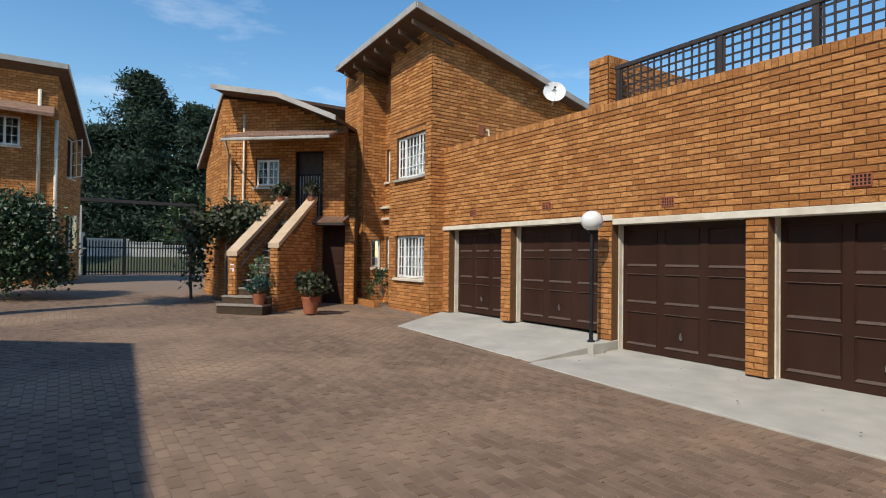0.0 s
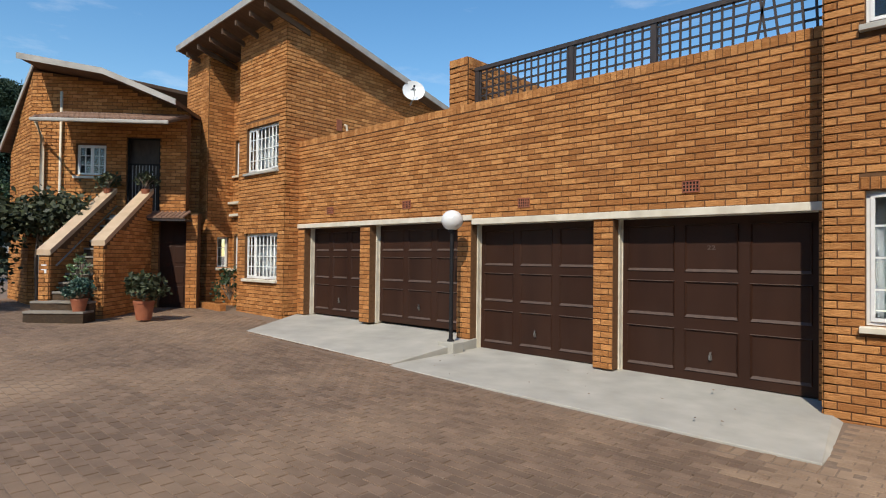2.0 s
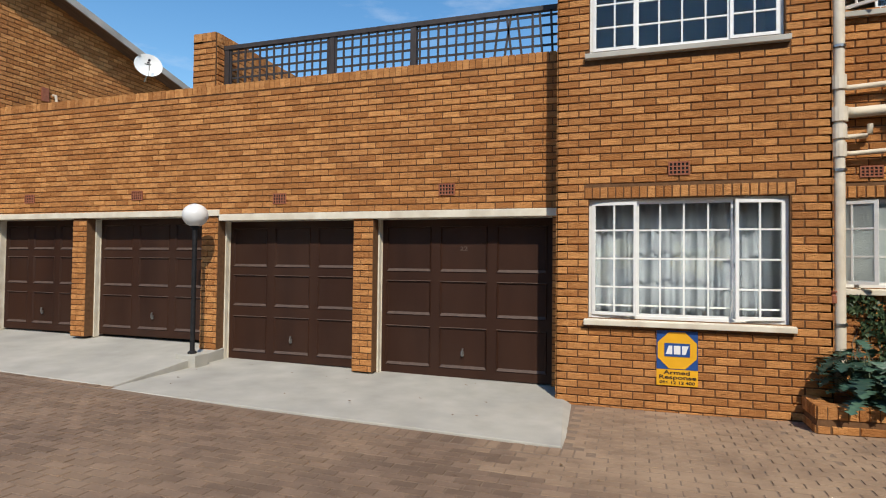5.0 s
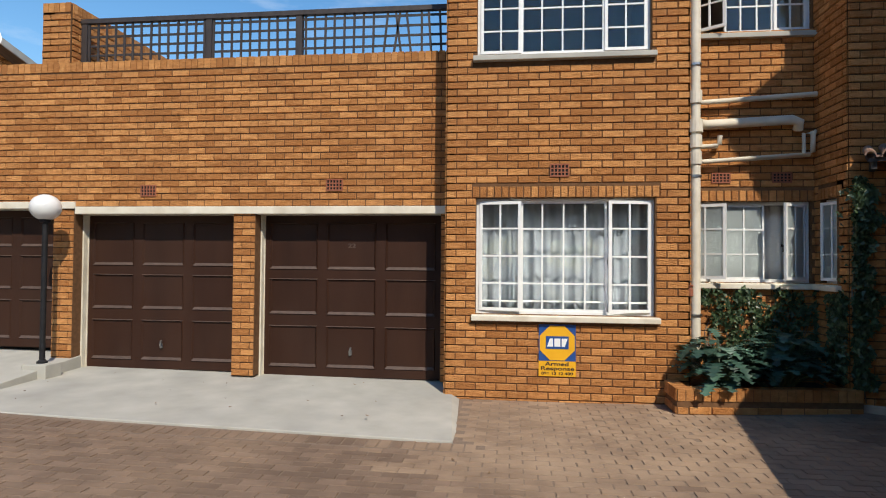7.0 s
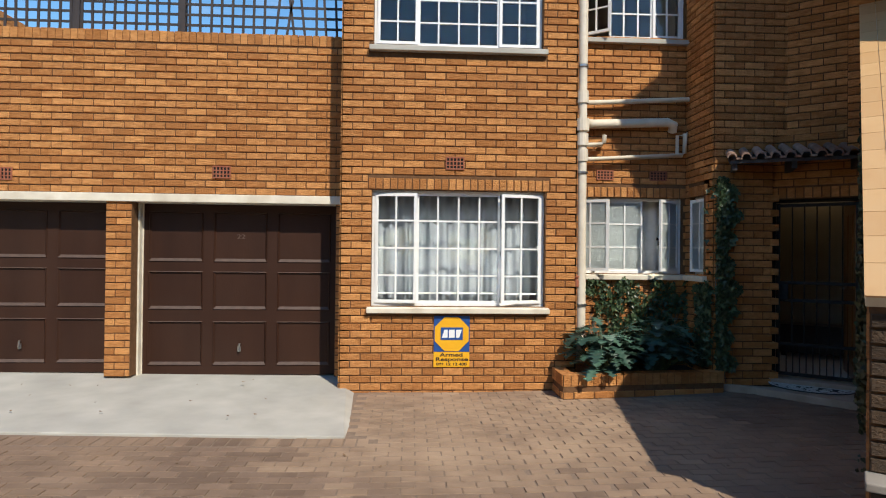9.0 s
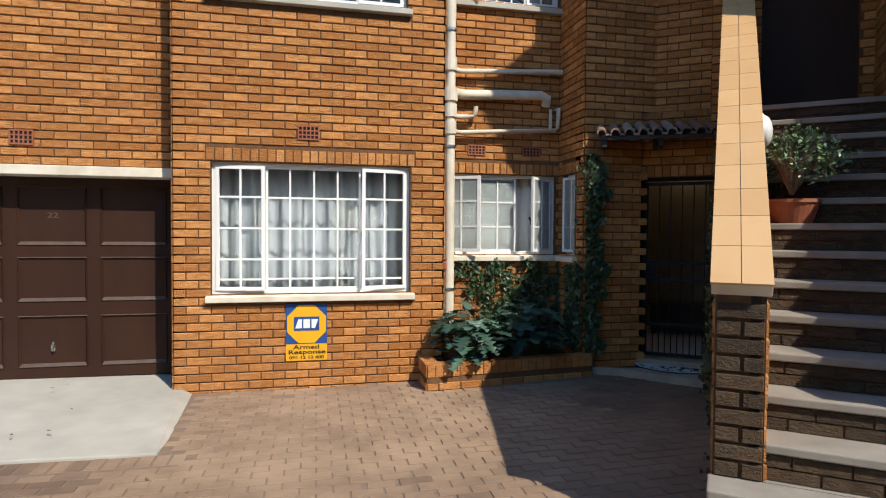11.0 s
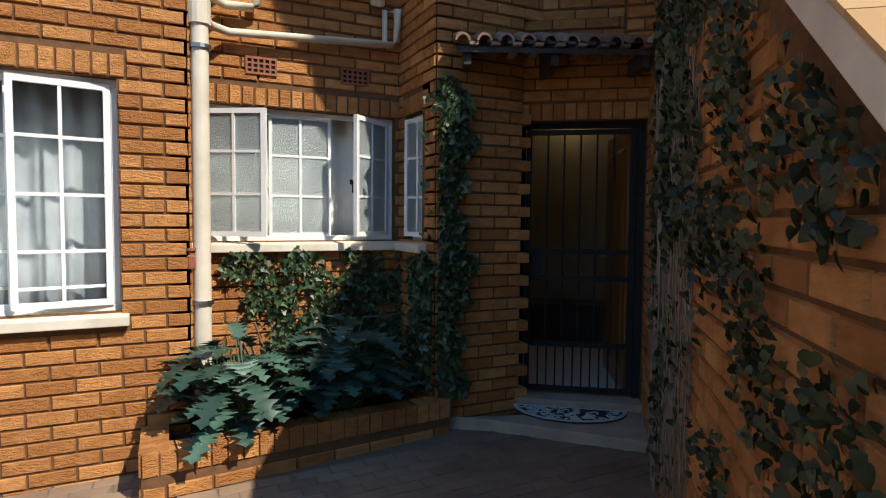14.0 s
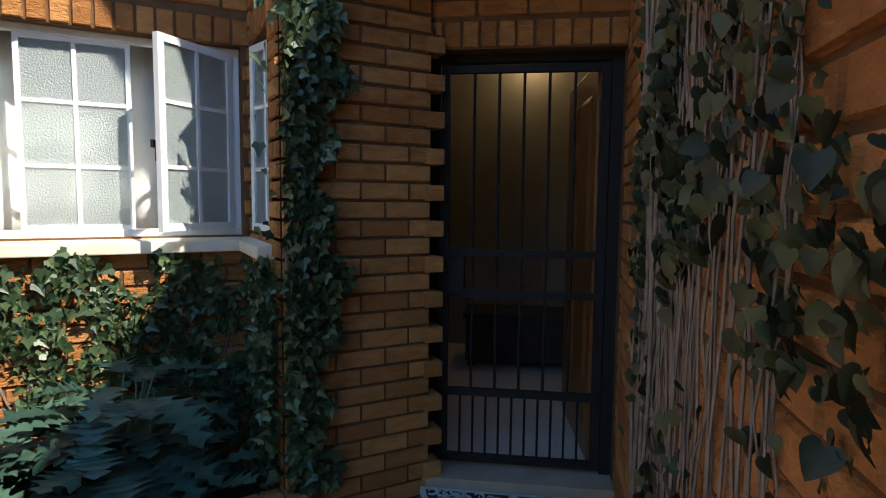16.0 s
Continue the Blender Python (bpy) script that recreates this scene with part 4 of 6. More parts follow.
part("valve", Boxes().lathe([(0.012, -0.05), (0.026, -0.04), (0.026, 0.03), (0.016, 0.04), (0.016, 0.06), (0.03, 0.065), (0.03, 0.08), (0.0, 0.08)], (px - 0.062, py - 0.03, 1.20), 12), M_VENT, pp, "rusty stop valve")
air_brick("air_brick", Matrix.Translation((1.17, BY - PROUD, 2.47)))
air_brick("air_brick", Matrix.Translation((3.06, RY - PROUD, 2.45)), h=0.12)
air_brick("air_brick", Matrix.Translation((3.73, RY - PROUD, 2.45)), h=0.12)

# ---- security sign ----
M_SBLUE = mat("sign_blue", (0.012, 0.06, 0.24), (0.02, 0.08, 0.28), 0.4, 6, 0.03)
M_SYEL = mat("sign_yellow", (0.72, 0.36, 0.012), (0.80, 0.42, 0.02), 0.4, 6, 0.03)
M_SWHITE = mat("sign_white", (0.75, 0.75, 0.75), (0.82, 0.82, 0.82), 0.4, 6, 0.02)
M_SINK = mat("sign_ink", (0.03, 0.02, 0.015), (0.05, 0.035, 0.02), 0.5, 6, 0)
sg = thing("security_sign", "blue and yellow armed response sign on the brick wall", "sign", at=Matrix.Translation((1.055, BY - 0.016, 0.245)))
W_, H_ = 0.405, 0.575
part("plate", Boxes().box(0, W_, 0, 0.006, 0.17, H_), M_SBLUE, sg)
part("plate", Boxes().box(0, W_, 0, 0.006, 0, 0.168), M_SYEL, sg)
c, r1 = (W_ / 2, 0.37), 0.192
oc = [(c[0] + r1 / math.cos(math.pi / 8) * math.cos(math.pi / 8 + k * math.pi / 4), c[1] + r1 / math.cos(math.pi / 8) * math.sin(math.pi / 8 + k * math.pi / 4)) for k in range(8)]
part("octagon", Boxes().prism(oc, 0.004, Matrix.Translation((0, -0.0045, 0))), M_SYEL, sg)
part("badge", Boxes().prism([(c[0] - 0.125, c[1] - 0.065), (c[0] + 0.125, c[1] - 0.065), (c[0] + 0.125, c[1] + 0.075), (c[0] - 0.125, c[1] + 0.075)], 0.003, Matrix.Translation((0, -0.008, 0))), M_SBLUE, sg)
# three plain white blocks stand for the firm's mark
for k, sh in enumerate(([(0, 0), (0.065, 0), (0.065, 0.09), (0.03, 0.09)], [(0.08, 0), (0.145, 0), (0.145, 0.09), (0.08, 0.09)], [(0.16, 0), (0.195, 0), (0.225, 0.09), (0.16, 0.09)])):
    part("mark", Boxes().prism([(c[0] - 0.112 + x, c[1] - 0.04 + z_) for x, z_ in sh], 0.002, Matrix.Translation((0, -0.0105, 0))), M_SWHITE, sg)


def lettering(text, x, z, size, width, parent, m, material=M_SINK, y=-0.002):
    cu = bpy.data.curves.new("lettering", "FONT")
    cu.body, cu.size, cu.extrude, cu.offset = text, size, 0.0012, 0.0012
    tmp = new("lettering", cu)
    dg = bpy.context.evaluated_depsgraph_get()
    me = bpy.data.meshes.new_from_object(tmp.evaluated_get(dg))
    bpy.data.objects.remove(tmp)
    me.materials.clear()
    me.materials.append(material)
    ob = new("lettering", me)
    ob.parent = parent
    xs_ = [v.co.x for v in me.vertices]
    k_ = width / (max(xs_) - min(xs_))
    ob.matrix_basis = m @ Matrix.Translation((x, y, z)) @ Matrix.Rotation(radians(90), 4, "X") @ Matrix.Diagonal((k_, 1, 1, 1))
    return ob


ID = Matrix.Identity(4)
lettering("Armed", 0.07, 0.118, 0.058, 0.26, sg, ID)
lettering("Response", 0.02, 0.068, 0.058, 0.365, sg, ID)
lettering("086 12 12 400", 0.03, 0.018, 0.042, 0.345, sg, ID)

# ---- planter and plants ----
P0, P1 = (2.42, -0.80), (4.28, -0.62)
brick_wall("planter_wall", P0, P1, LOW, 0.23, thick=0.12, label="low brick planter edge before the recess", cap=True, near=(0, 2, LOW, 0.12))
brick_wall("planter_wall", (P0[0], BY), P0, LOW, 0.23, thick=0.12, label="low brick planter end", cap=True)
solo("planter_soil", Boxes().poly([(2.50, BY - 0.0, 0.17), (2.50, -0.72, 0.17), (4.22, -0.55, 0.17), (4.22, RY, 0.17), (2.70, RY, 0.17), (2.70, BY, 0.17)] + [(2.50, BY, 0.0), (2.50, -0.72, 0.0), (4.22, -0.55, 0.0), (4.22, RY, 0.0), (2.70, RY, 0.0), (2.70, BY, 0.0)],
     [(0, 1, 2, 3, 4, 5), (6, 7, 1, 0), (7, 8, 2, 1), (8, 9, 3, 2)]), M_SOIL, "dark soil in the planter", "soil", "structure")


def leaf_mat(name, c1, c2, rough=0.45):
    m = mat(name, c1, c2, rough, 12, 0.15, 60, island=0.7)
    m.node_tree.nodes["Principled BSDF"].inputs["Subsurface Weight"].default_value = 0.0
    return m


M_LEAF = leaf_mat("glossy_leaf", (0.024, 0.060, 0.042), (0.080, 0.160, 0.110), 0.48)
M_IVY = leaf_mat("ivy_leaf", (0.026, 0.052, 0.022), (0.115, 0.165, 0.075), 0.42)
M_VINE = leaf_mat("creeper_leaf", (0.026, 0.034, 0.014), (0.075, 0.088, 0.032), 0.62)
M_JADE = leaf_mat("jade_leaf", (0.07, 0.12, 0.05), (0.20, 0.27, 0.12), 0.35)
M_DARKLEAF = leaf_mat("shrub_leaf", (0.018, 0.04, 0.014), (0.055, 0.10, 0.032), 0.5)
M_PINE = leaf_mat("pine_needles", (0.014, 0.034, 0.020), (0.042, 0.078, 0.042), 0.9)
M_BARK = mat("bark", (0.05, 0.035, 0.025), (0.13, 0.095, 0.07), 0.9, 8, 0.6, 40, stretch=(1, 1, 0.2))
M_STEM = mat("dry_stem", (0.14, 0.10, 0.07), (0.30, 0.24, 0.18), 0.8, 20, 0.3, 80)
M_STALK = mat("green_stalk", (0.05, 0.09, 0.045), (0.11, 0.16, 0.08), 0.6, 20, 0.2, 80)
M_TERRA = mat("terracotta_pot", (0.26, 0.075, 0.035), (0.40, 0.14, 0.065), 0.7, 6, 0.2, 40, stain=0.3, stain_scale=4)


def lobed_leaf(b, base, direction, up, length, width, rnd, droop=0.5, lobes=5):
    """A deeply lobed leaf that bends over along its midrib."""
    d = Vector(direction).normalized()
    side = d.cross(Vector(up)).normalized()
    n = side.cross(d)
    segs = lobes * 3
    rows = []
    for i in range(segs + 1):
        t_ = i / segs
        p = Vector(base) + d * length * t_ * (1 - 0.15 * droop * t_) + Vector((0, 0, -1)) * droop * length * t_ * t_ * 0.7
        env = math.sin(math.pi * min(1, 0.12 + t_ * 0.88)) ** 0.6
        lob = (0.32, 1.0, 0.62)[i % 3]
        w = width * env * lob * (1 if i < segs else 0.05)
        lag = -d * width * 0.0 + d * width * 0.22 * (1 if i % 3 == 1 else 0)
        curl = n * (0.18 * w) + Vector((0, 0, -0.12 * w))
        rows.append((p + side * w + curl + lag, p, p - side * w + curl + lag))
    o = len(b.v)
    for r in rows:
        b.v += list(r)
    for i in range(segs):
        a = o + 3 * i
        b.f += [(a, a + 1, a + 4, a + 3), (a + 1, a + 2, a + 5, a + 4)]


def bushy_plant(name, centre, n, reach, leaf_len, leaf_w, label, seed, material=None, rise=0.5, lobes=5, group="plants", clip=None):
    r = random.Random(seed)
    t = thing(name, label, "plant", group=group)
    lv, stems = Boxes(), Boxes()
    for i in range(n):
        az = r.uniform(0, 2 * math.pi)
        el = r.uniform(0.15, 1.4)
        k = r.uniform(0.45, 1.0)
        tip = Vector(centre) + Vector((math.cos(az) * math.cos(el) * reach * k, math.sin(az) * math.cos(el) * reach * k, 0.08 + math.sin(el) * reach * k * rise * 1.5))
        if clip and not clip(tip):
            continue
        root = Vector(centre) + Vector((r.uniform(-0.08, 0.08), r.uniform(-0.08, 0.08), 0))
        mid = (root + tip) / 2 + Vector((0, 0, 0.1 * reach))
        stems.tube([root, mid, tip], [0.008, 0.006, 0.004], 5, False)
        d = Vector((math.cos(az + r.uniform(-0.5, 0.5)), math.sin(az + r.uniform(-0.5, 0.5)), r.uniform(-0.1, 0.6)))
        lobed_leaf(lv, tip, d, (0, 0, 1), leaf_len * r.uniform(0.6, 1.15), leaf_w * r.uniform(0.7, 1.1), r, r.uniform(0.3, 0.9), lobes)
    tagged(part("foliage", lv, material or M_LEAF, t, smooth=True), kind="stuff")
    tagged(part("stalk", stems, M_STALK, t), kind="stuff")
    return t


keep = lambda p: p.y < (BY - 0.03 if p.x < 2.72 else RY - 0.05) and p.x < 4.15
bushy_plant("philodendron", (2.92, -0.52, 0.17), 130, 0.36, 0.24, 0.105, "large lobed-leaf philodendron spilling over the planter", 11, rise=0.95, clip=keep)
bushy_plant("philodendron", (3.62, -0.40, 0.18), 125, 0.40, 0.24, 0.105, "dark lobed-leaf philodendron in the planter", 12, rise=0.95, clip=keep)
bushy_plant("philodendron", (3.15, -0.32, 0.18), 40, 0.32, 0.23, 0.10, "lobed-leaf philodendron in the planter", 13, rise=0.8, clip=keep)

IVY_SHAPE = [(0, 0), (0.30, -0.12), (0.50, 0.22), (0.26, 0.38), (0.0, 1.0), (-0.26, 0.38), (-0.50, 0.22), (-0.30, -0.12)]


def ivy_leaves(b, m, spots, size, r, depth=0.05):
    """Small lobed leaves that hang from a wall; m maps wall x, depth, z to the world."""
    for x, z in spots:
        s = size * r.uniform(0.5, 1.25)
        q_ = Euler((r.gauss(-0.35, 0.4), r.gauss(math.pi, 0.7), r.gauss(0, 0.75))).to_matrix()
        y = -r.uniform(0.012, depth)
        o = len(b.v)
        for px_, pz_ in IVY_SHAPE:
            b.v.append(m @ (Vector((x, y - 0.02, z)) + q_ @ Vector((px_ * s, -abs(px_) * 0.3 * s, pz_ * s))))
        b.f += [(o, o + 1, o + 2, o + 3), (o, o + 3, o + 4), (o, o + 4, o + 5), (o, o + 5, o + 6, o + 7)]


ivy = thing("ivy", "small-leaved ivy climbing the brick wall beneath the window", "ivy", kind="stuff")
r = random.Random(21)
spots = []
while len(spots) < 1900:
    x, z = r.uniform(2.86, 4.20), r.uniform(0.25, 1.26)
    # the mass thins out downward on one side
    edge = 2.92 + 0.55 * max(0, (1.10 - z)) + 0.05 * math.sin(z * 21) if z < 1.15 else 2.90 + 0.06 * math.sin(z * 30)
    hole = noise.noise(Vector((x * 4.5, z * 4.5, 3.0)))
    if x > edge and (z > 0.62 or hole > -0.18) and (hole > -0.30) and z < 1.22 + 0.03 * math.sin(x * 17):
        spots.append((x, z))
b = Boxes()
ivy_leaves(b, Matrix.Translation((0, RY - 0.01, 0)), spots, 0.055, r, 0.07)
wm = wall_matrix((WX, RY), (WX, DY))
spots = []
while len(spots) < 900:
    u, z = r.uniform(0.30, 0.70), r.uniform(0.3, 2.30)
    lim = 0.60 + 0.03 * math.sin(z * 9) - (0.22 if z < 1.2 else 0)
    if u > lim and (z < 1.22 or r.random() < 0.05):
        spots.append((u, z))
ivy_leaves(b, wm, spots, 0.055, r, 0.07)
fm_ = wall_matrix((WX, DY), (DOORX, DY))
spots = []
while len(spots) < 2100:
    u, z = r.uniform(0.01, 0.40), r.uniform(0.25, 2.42)
    lim = 0.205 + 0.05 * math.sin(z * 7) + 0.04 * math.sin(z * 23) - (0.04 if z < 0.5 else 0)
    if u < lim:
        spots.append((u, z))
ivy_leaves(b, fm_, spots, 0.055, r, 0.075)
part("foliage", b, M_IVY, ivy)
b = Boxes()
for k in range(26):
    x = r.uniform(3.0, 4.15)
    pts = [Vector((x + 0.05 * math.sin(q * 1.3 + k), RY - 0.018, 0.2 + q * 0.13)) for q in range(int(r.uniform(5, 8)))]
    b.tube(pts, 0.005, 5, False)
for k in range(10):
    u = r.uniform(0.0, 0.14)
    pts = [fm_ @ Vector((u + 0.03 * math.sin(q * 1.1 + k), -0.018, 0.1 + q * 0.2)) for q in range(11)]
    b.tube(pts, 0.006, 5, False)
part("stem", b, M_STEM, ivy)

# ---- creeper on the stair wall ----
vw = wall_matrix(at_stair(LEN, FARB), at_stair(0, 0))
vine = thing("creeper", "half-bare creeper with long dry stems on the stair wall", "creeper", kind="stuff")
r = random.Random(31)
b = Boxes()
for k in range(130):
    u0 = r.choice((r.uniform(0.75, 1.7), r.uniform(0.8, 1.2), r.uniform(0.8, 1.4), r.uniform(1.4, 2.0)))
    n = r.randint(8, 16)
    z0, z1 = r.uniform(0.0, 0.7), r.uniform(1.4, 3.1)
    ph, am = r.uniform(0, 6), r.uniform(0.01, 0.05)
    lean = r.uniform(-0.15, 0.15)
    pts = []
    for q in range(n):
        tq = q / (n - 1)
        uu = u0 + lean * tq + am * math.sin(ph + 5 * tq) + am * 0.4 * math.sin(17 * tq + ph)
        zz = z0 + (z1 - z0) * tq
        zz = min(zz, top_line(LEN - uu) - 0.05)
        pts.append(vw @ Vector((uu, -0.012 - 0.022 * r.random(), zz)))
    b.tube(pts, r.choice((0.0015, 0.002, 0.0025, 0.0035)), 5, False)
for k in range(4):
    u0 = r.uniform(0.8, 1.7)
    pts = [vw @ Vector((u0 + 0.06 * math.sin(q * 0.9 + k), -0.04, 0.02 + q * 0.19)) for q in range(13)]
    b.tube(pts, 0.006, 7, False)
part("stem", b, M_STEM, vine)
b = Boxes()
HEART = [(0, 0), (0.16, -0.13), (0.36, -0.13), (0.50, 0.06), (0.50, 0.30), (0.36, 0.56), (0.17, 0.82), (0, 1.0), (-0.17, 0.82), (-0.36, 0.56), (-0.50, 0.30), (-0.50, 0.06), (-0.36, -0.13), (-0.16, -0.13)]


def heart_leaf(b, u, y, z, s, r):
    """A heart-shaped leaf hanging off the stair wall, folded along its midrib and drooping at the tip."""
    o = len(b.v)
    q_ = Euler((r.uniform(-0.7, 0.5), r.gauss(math.pi, 0.55), r.uniform(-1.3, 1.3))).to_matrix()
    for px_, pz_ in HEART + [(0, 0.42)]:
        b.v.append(vw @ (Vector((u, y, z)) + q_ @ Vector((px_ * s, (-abs(px_) * 0.30 + 0.22 * pz_ * pz_) * s, pz_ * s))))
    n = len(HEART)
    b.f += [(o + n, o + k_, o + (k_ + 1) % n) for k_ in range(n)]



for k in range(3300):
    u = r.choice((r.uniform(0.7, 1.5), r.uniform(0.75, 1.7), r.uniform(0.9, 1.85)))
    z = r.uniform(0.1, 3.4) if r.random() < 0.3 else r.uniform(1.25, 3.4)
    if z > top_line(LEN - u) - 0.02 or noise.noise(Vector((u * 3.1, z * 2.2, 9.0))) < (-0.12 if u < 1.4 else 0.06 + 0.12 * (u - 1.4) - 0.04 * (z - 1.2)):
        continue
    heart_leaf(b, u, -r.uniform(0.015, 0.055), z, r.uniform(0.022, 0.050), r)
for k in range(9000):
    u = r.uniform(1.5, 3.78)
    z = r.uniform(0.35 + 0.35 * max(0.0, 2.9 - u), 3.4)
    if (u < 2.4 and z < 1.3 and r.random() < 0.85) or z > top_line(LEN - u) - 0.03 or noise.noise(Vector((u * 2.6, z * 2.6, 4.0))) < -0.02 - 0.16 * (z - 1.1):
        continue
    heart_leaf(b, u, -r.uniform(0.015, 0.06), z, r.uniform(0.016, 0.036), r)
part("foliage", b, M_VINE, vine, smooth=True)


def flower_pot(name, x, y, z, rad, h, label, material=None, parent=None):
    t = parent or thing(name, label, "pot", at=Matrix.Translation((x, y, z)))
    part("pot", Boxes().lathe([(0.0, 0.0), (rad * 0.68, 0.0), (rad * 0.95, h * 0.85), (rad, h * 0.86), (rad, h), (rad * 0.88, h), (rad * 0.85, h * 0.88), (0, h * 0.86)], sides=28), material or M_TERRA, t, smooth=False)
    part("soil", Boxes().lathe([(0, h * 0.885), (rad * 0.86, h * 0.885)], sides=20), M_SOIL, t)
    return t


def round_leaf_bush(t, centre, n, radius, size, material, seed, flat=0.8, stems=14):
    r = random.Random(seed)
    b, sb = Boxes(), Boxes()
    for k in range(stems):
        az, el = r.uniform(0, 6.28), r.uniform(0.4, 1.4)
        tip = Vector((centre[0] + radius * math.cos(az) * math.cos(el) * 0.8, centre[1] + radius * math.sin(az) * math.cos(el) * 0.8, centre[2] + radius * flat * math.sin(el) * 0.8))
        base = Vector((centre[0], centre[1], centre[2] - radius * 0.6))
        sb.tube([base, (base + tip) / 2 + Vector((0, 0, 0.03)), tip], [0.014, 0.009, 0.004], 6, False)
    clumps = [(r.uniform(0, 6.28), r.uniform(-0.5, 1.5), r.uniform(0.55, 1.0)) for _ in range(max(8, n // 14))]
    for k in range(n):
        az, el, rr = r.choice(clumps)
        c0 = Vector((centre[0] + radius * rr * math.cos(az) * math.cos(el), centre[1] + radius * rr * math.sin(az) * math.cos(el), centre[2] + radius * flat * rr * math.sin(el)))
        c0 += Vector((r.gauss(0, 1), r.gauss(0, 1), r.gauss(0, 1))) * radius * 0.13
        d = Vector((r.gauss(0, 1), r.gauss(0, 1), r.gauss(0.2, 0.8))).normalized()
        sd = d.cross(Vector((r.gauss(0, 1), r.gauss(0, 1), r.gauss(0, 1)))).normalized()
        s = size * r.uniform(0.6, 1.2)
        nn = d.cross(sd) * s * 0.12
        b.poly([c0, c0 + d * s * 0.5 + sd * s * 0.34 + nn, c0 + d * s, c0 + d * s * 0.5 - sd * s * 0.34 + nn], [(0, 1, 2), (0, 2, 3)])
    part("foliage", b, material, t)
    part("stem", sb, M_STEM, t)


# jade plant in a trough on the stair, wall lamp, white pot at the foot
zt = 9 * RISE + 0.05
c0 = STAIR @ Vector((FIRST + 8.52 * GO, SW + 0.22, zt))
tr = thing("jade_plant", "jade plant in a wide terracotta bowl on the stair", "potted plant", at=Matrix.Translation(c0) @ Matrix.Rotation(radians(-38.5), 4, "Z"))
flower_pot("", 0, 0, 0, 0.175, 0.16, "", None, tr)
round_leaf_bush(tr, (0, 0, 0.38), 1500, 0.30, 0.036, M_JADE, 41, 0.75, 40)
wl = thing("wall_lamp", "round white bulkhead lamp on the stair wall", "lamp", at=Matrix.Translation(STAIR @ Vector((1.36, SW + 0.013, top_line(1.36) - 0.10))) @ Vector((CC, -SC, 0)).to_track_quat("Z", "Y").to_matrix().to_4x4())
part("base", Boxes().lathe([(0.0, 0.0), (0.118, 0.0), (0.122, 0.012), (0.118, 0.024), (0.0, 0.024)], sides=28), M_WHITE, wl)
part("lens", Boxes().lathe([(0.108 * math.cos(math.pi * k / 16), 0.024 + 0.055 * math.sin(math.pi * k / 16)) for k in range(9)], sides=28), M_GLOBE, wl, "white opal cover", smooth=True)
wp = flower_pot("flower_pot", *(STAIR @ Vector((-0.62, 0.10, -0.015))), 0.085, 0.17, "small white pot with a seedling at the stair foot", M_WHITE)
bl = Boxes()
lobed_leaf(bl, (0, 0, 0.16), (-0.5, -0.2, 0.9), (0, 1, 0), 0.09, 0.025, rng, 0.3, 1)
lobed_leaf(bl, (0, 0, 0.16), (0.5, -0.3, 0.5), (0, 0, 1), 0.08, 0.025, rng, 0.5, 1)
part("foliage", bl, M_JADE, wp)

# upper landing, walls and roof round the stair
ab = lambda a_, b_: at_stair(a_, b_)
UP = 2.63
lb = Boxes()
lb.box(2.75, 6.2, SW, SW + WIDE, UP - 0.15, UP - 0.0, STAIR)
solo("landing_floor", lb, M_CONC, "concrete landing at the head of the stair", "floor", "structure")
NF = 3.55
brick_wall("wall_near_wing", ab(NF, -0.12), ab(NF, 1.26), UP, 6.3, holes=[(0.45, 1.25, UP - 0.01, UP + 2.0)], label="brick wall of the turned wing over the entrance")
solo("upstairs_door", Boxes().box(NF + 0.12, NF + 0.16, 0.28, 1.18, UP, UP + 2.02, STAIR), M_DOOR, "dark timber upstairs door in shade", "door", "structure")
solo("verandah_roof", Boxes().poly([(NF - 1.05, -0.38, 4.58), (NF - 1.05, 1.26, 4.58), (NF, 1.26, 4.95), (NF, -0.38, 4.95), (NF - 1.05, -0.38, 4.70), (NF - 1.05, 1.26, 4.70), (NF, 1.26, 5.07), (NF, -0.38, 5.07)],
     [(0, 3, 2, 1), (4, 5, 6, 7), (0, 1, 5, 4), (1, 2, 6, 5), (2, 3, 7, 6), (3, 0, 4, 7)], STAIR), M_ROOF, "lean-to tiled roof over the stair head", "roof", "structure")
solo("roof_near_wing", Boxes().box(1.83, NF + 4.0, 0.45, 4.5, 6.3, 6.62, STAIR), M_FASCIA, "roof of the near wing", "roof", "structure")
# roof over the near unit
solo("roof_near", Boxes().poly([(-0.35, -0.95, 7.0), (7.0, -0.95, 7.0), (7.0, 6.0, 5.0), (-0.35, 6.0, 5.0), (-0.35, -0.95, 7.2), (7.0, -0.95, 7.2), (7.0, 6.0, 5.2), (-0.35, 6.0, 5.2)],
     [(0, 3, 2, 1), (4, 5, 6, 7), (0, 1, 5, 4), (1, 2, 6, 5), (2, 3, 7, 6), (3, 0, 4, 7)]), M_FASCIA, "monopitch roof of the near unit", "roof", "structure")

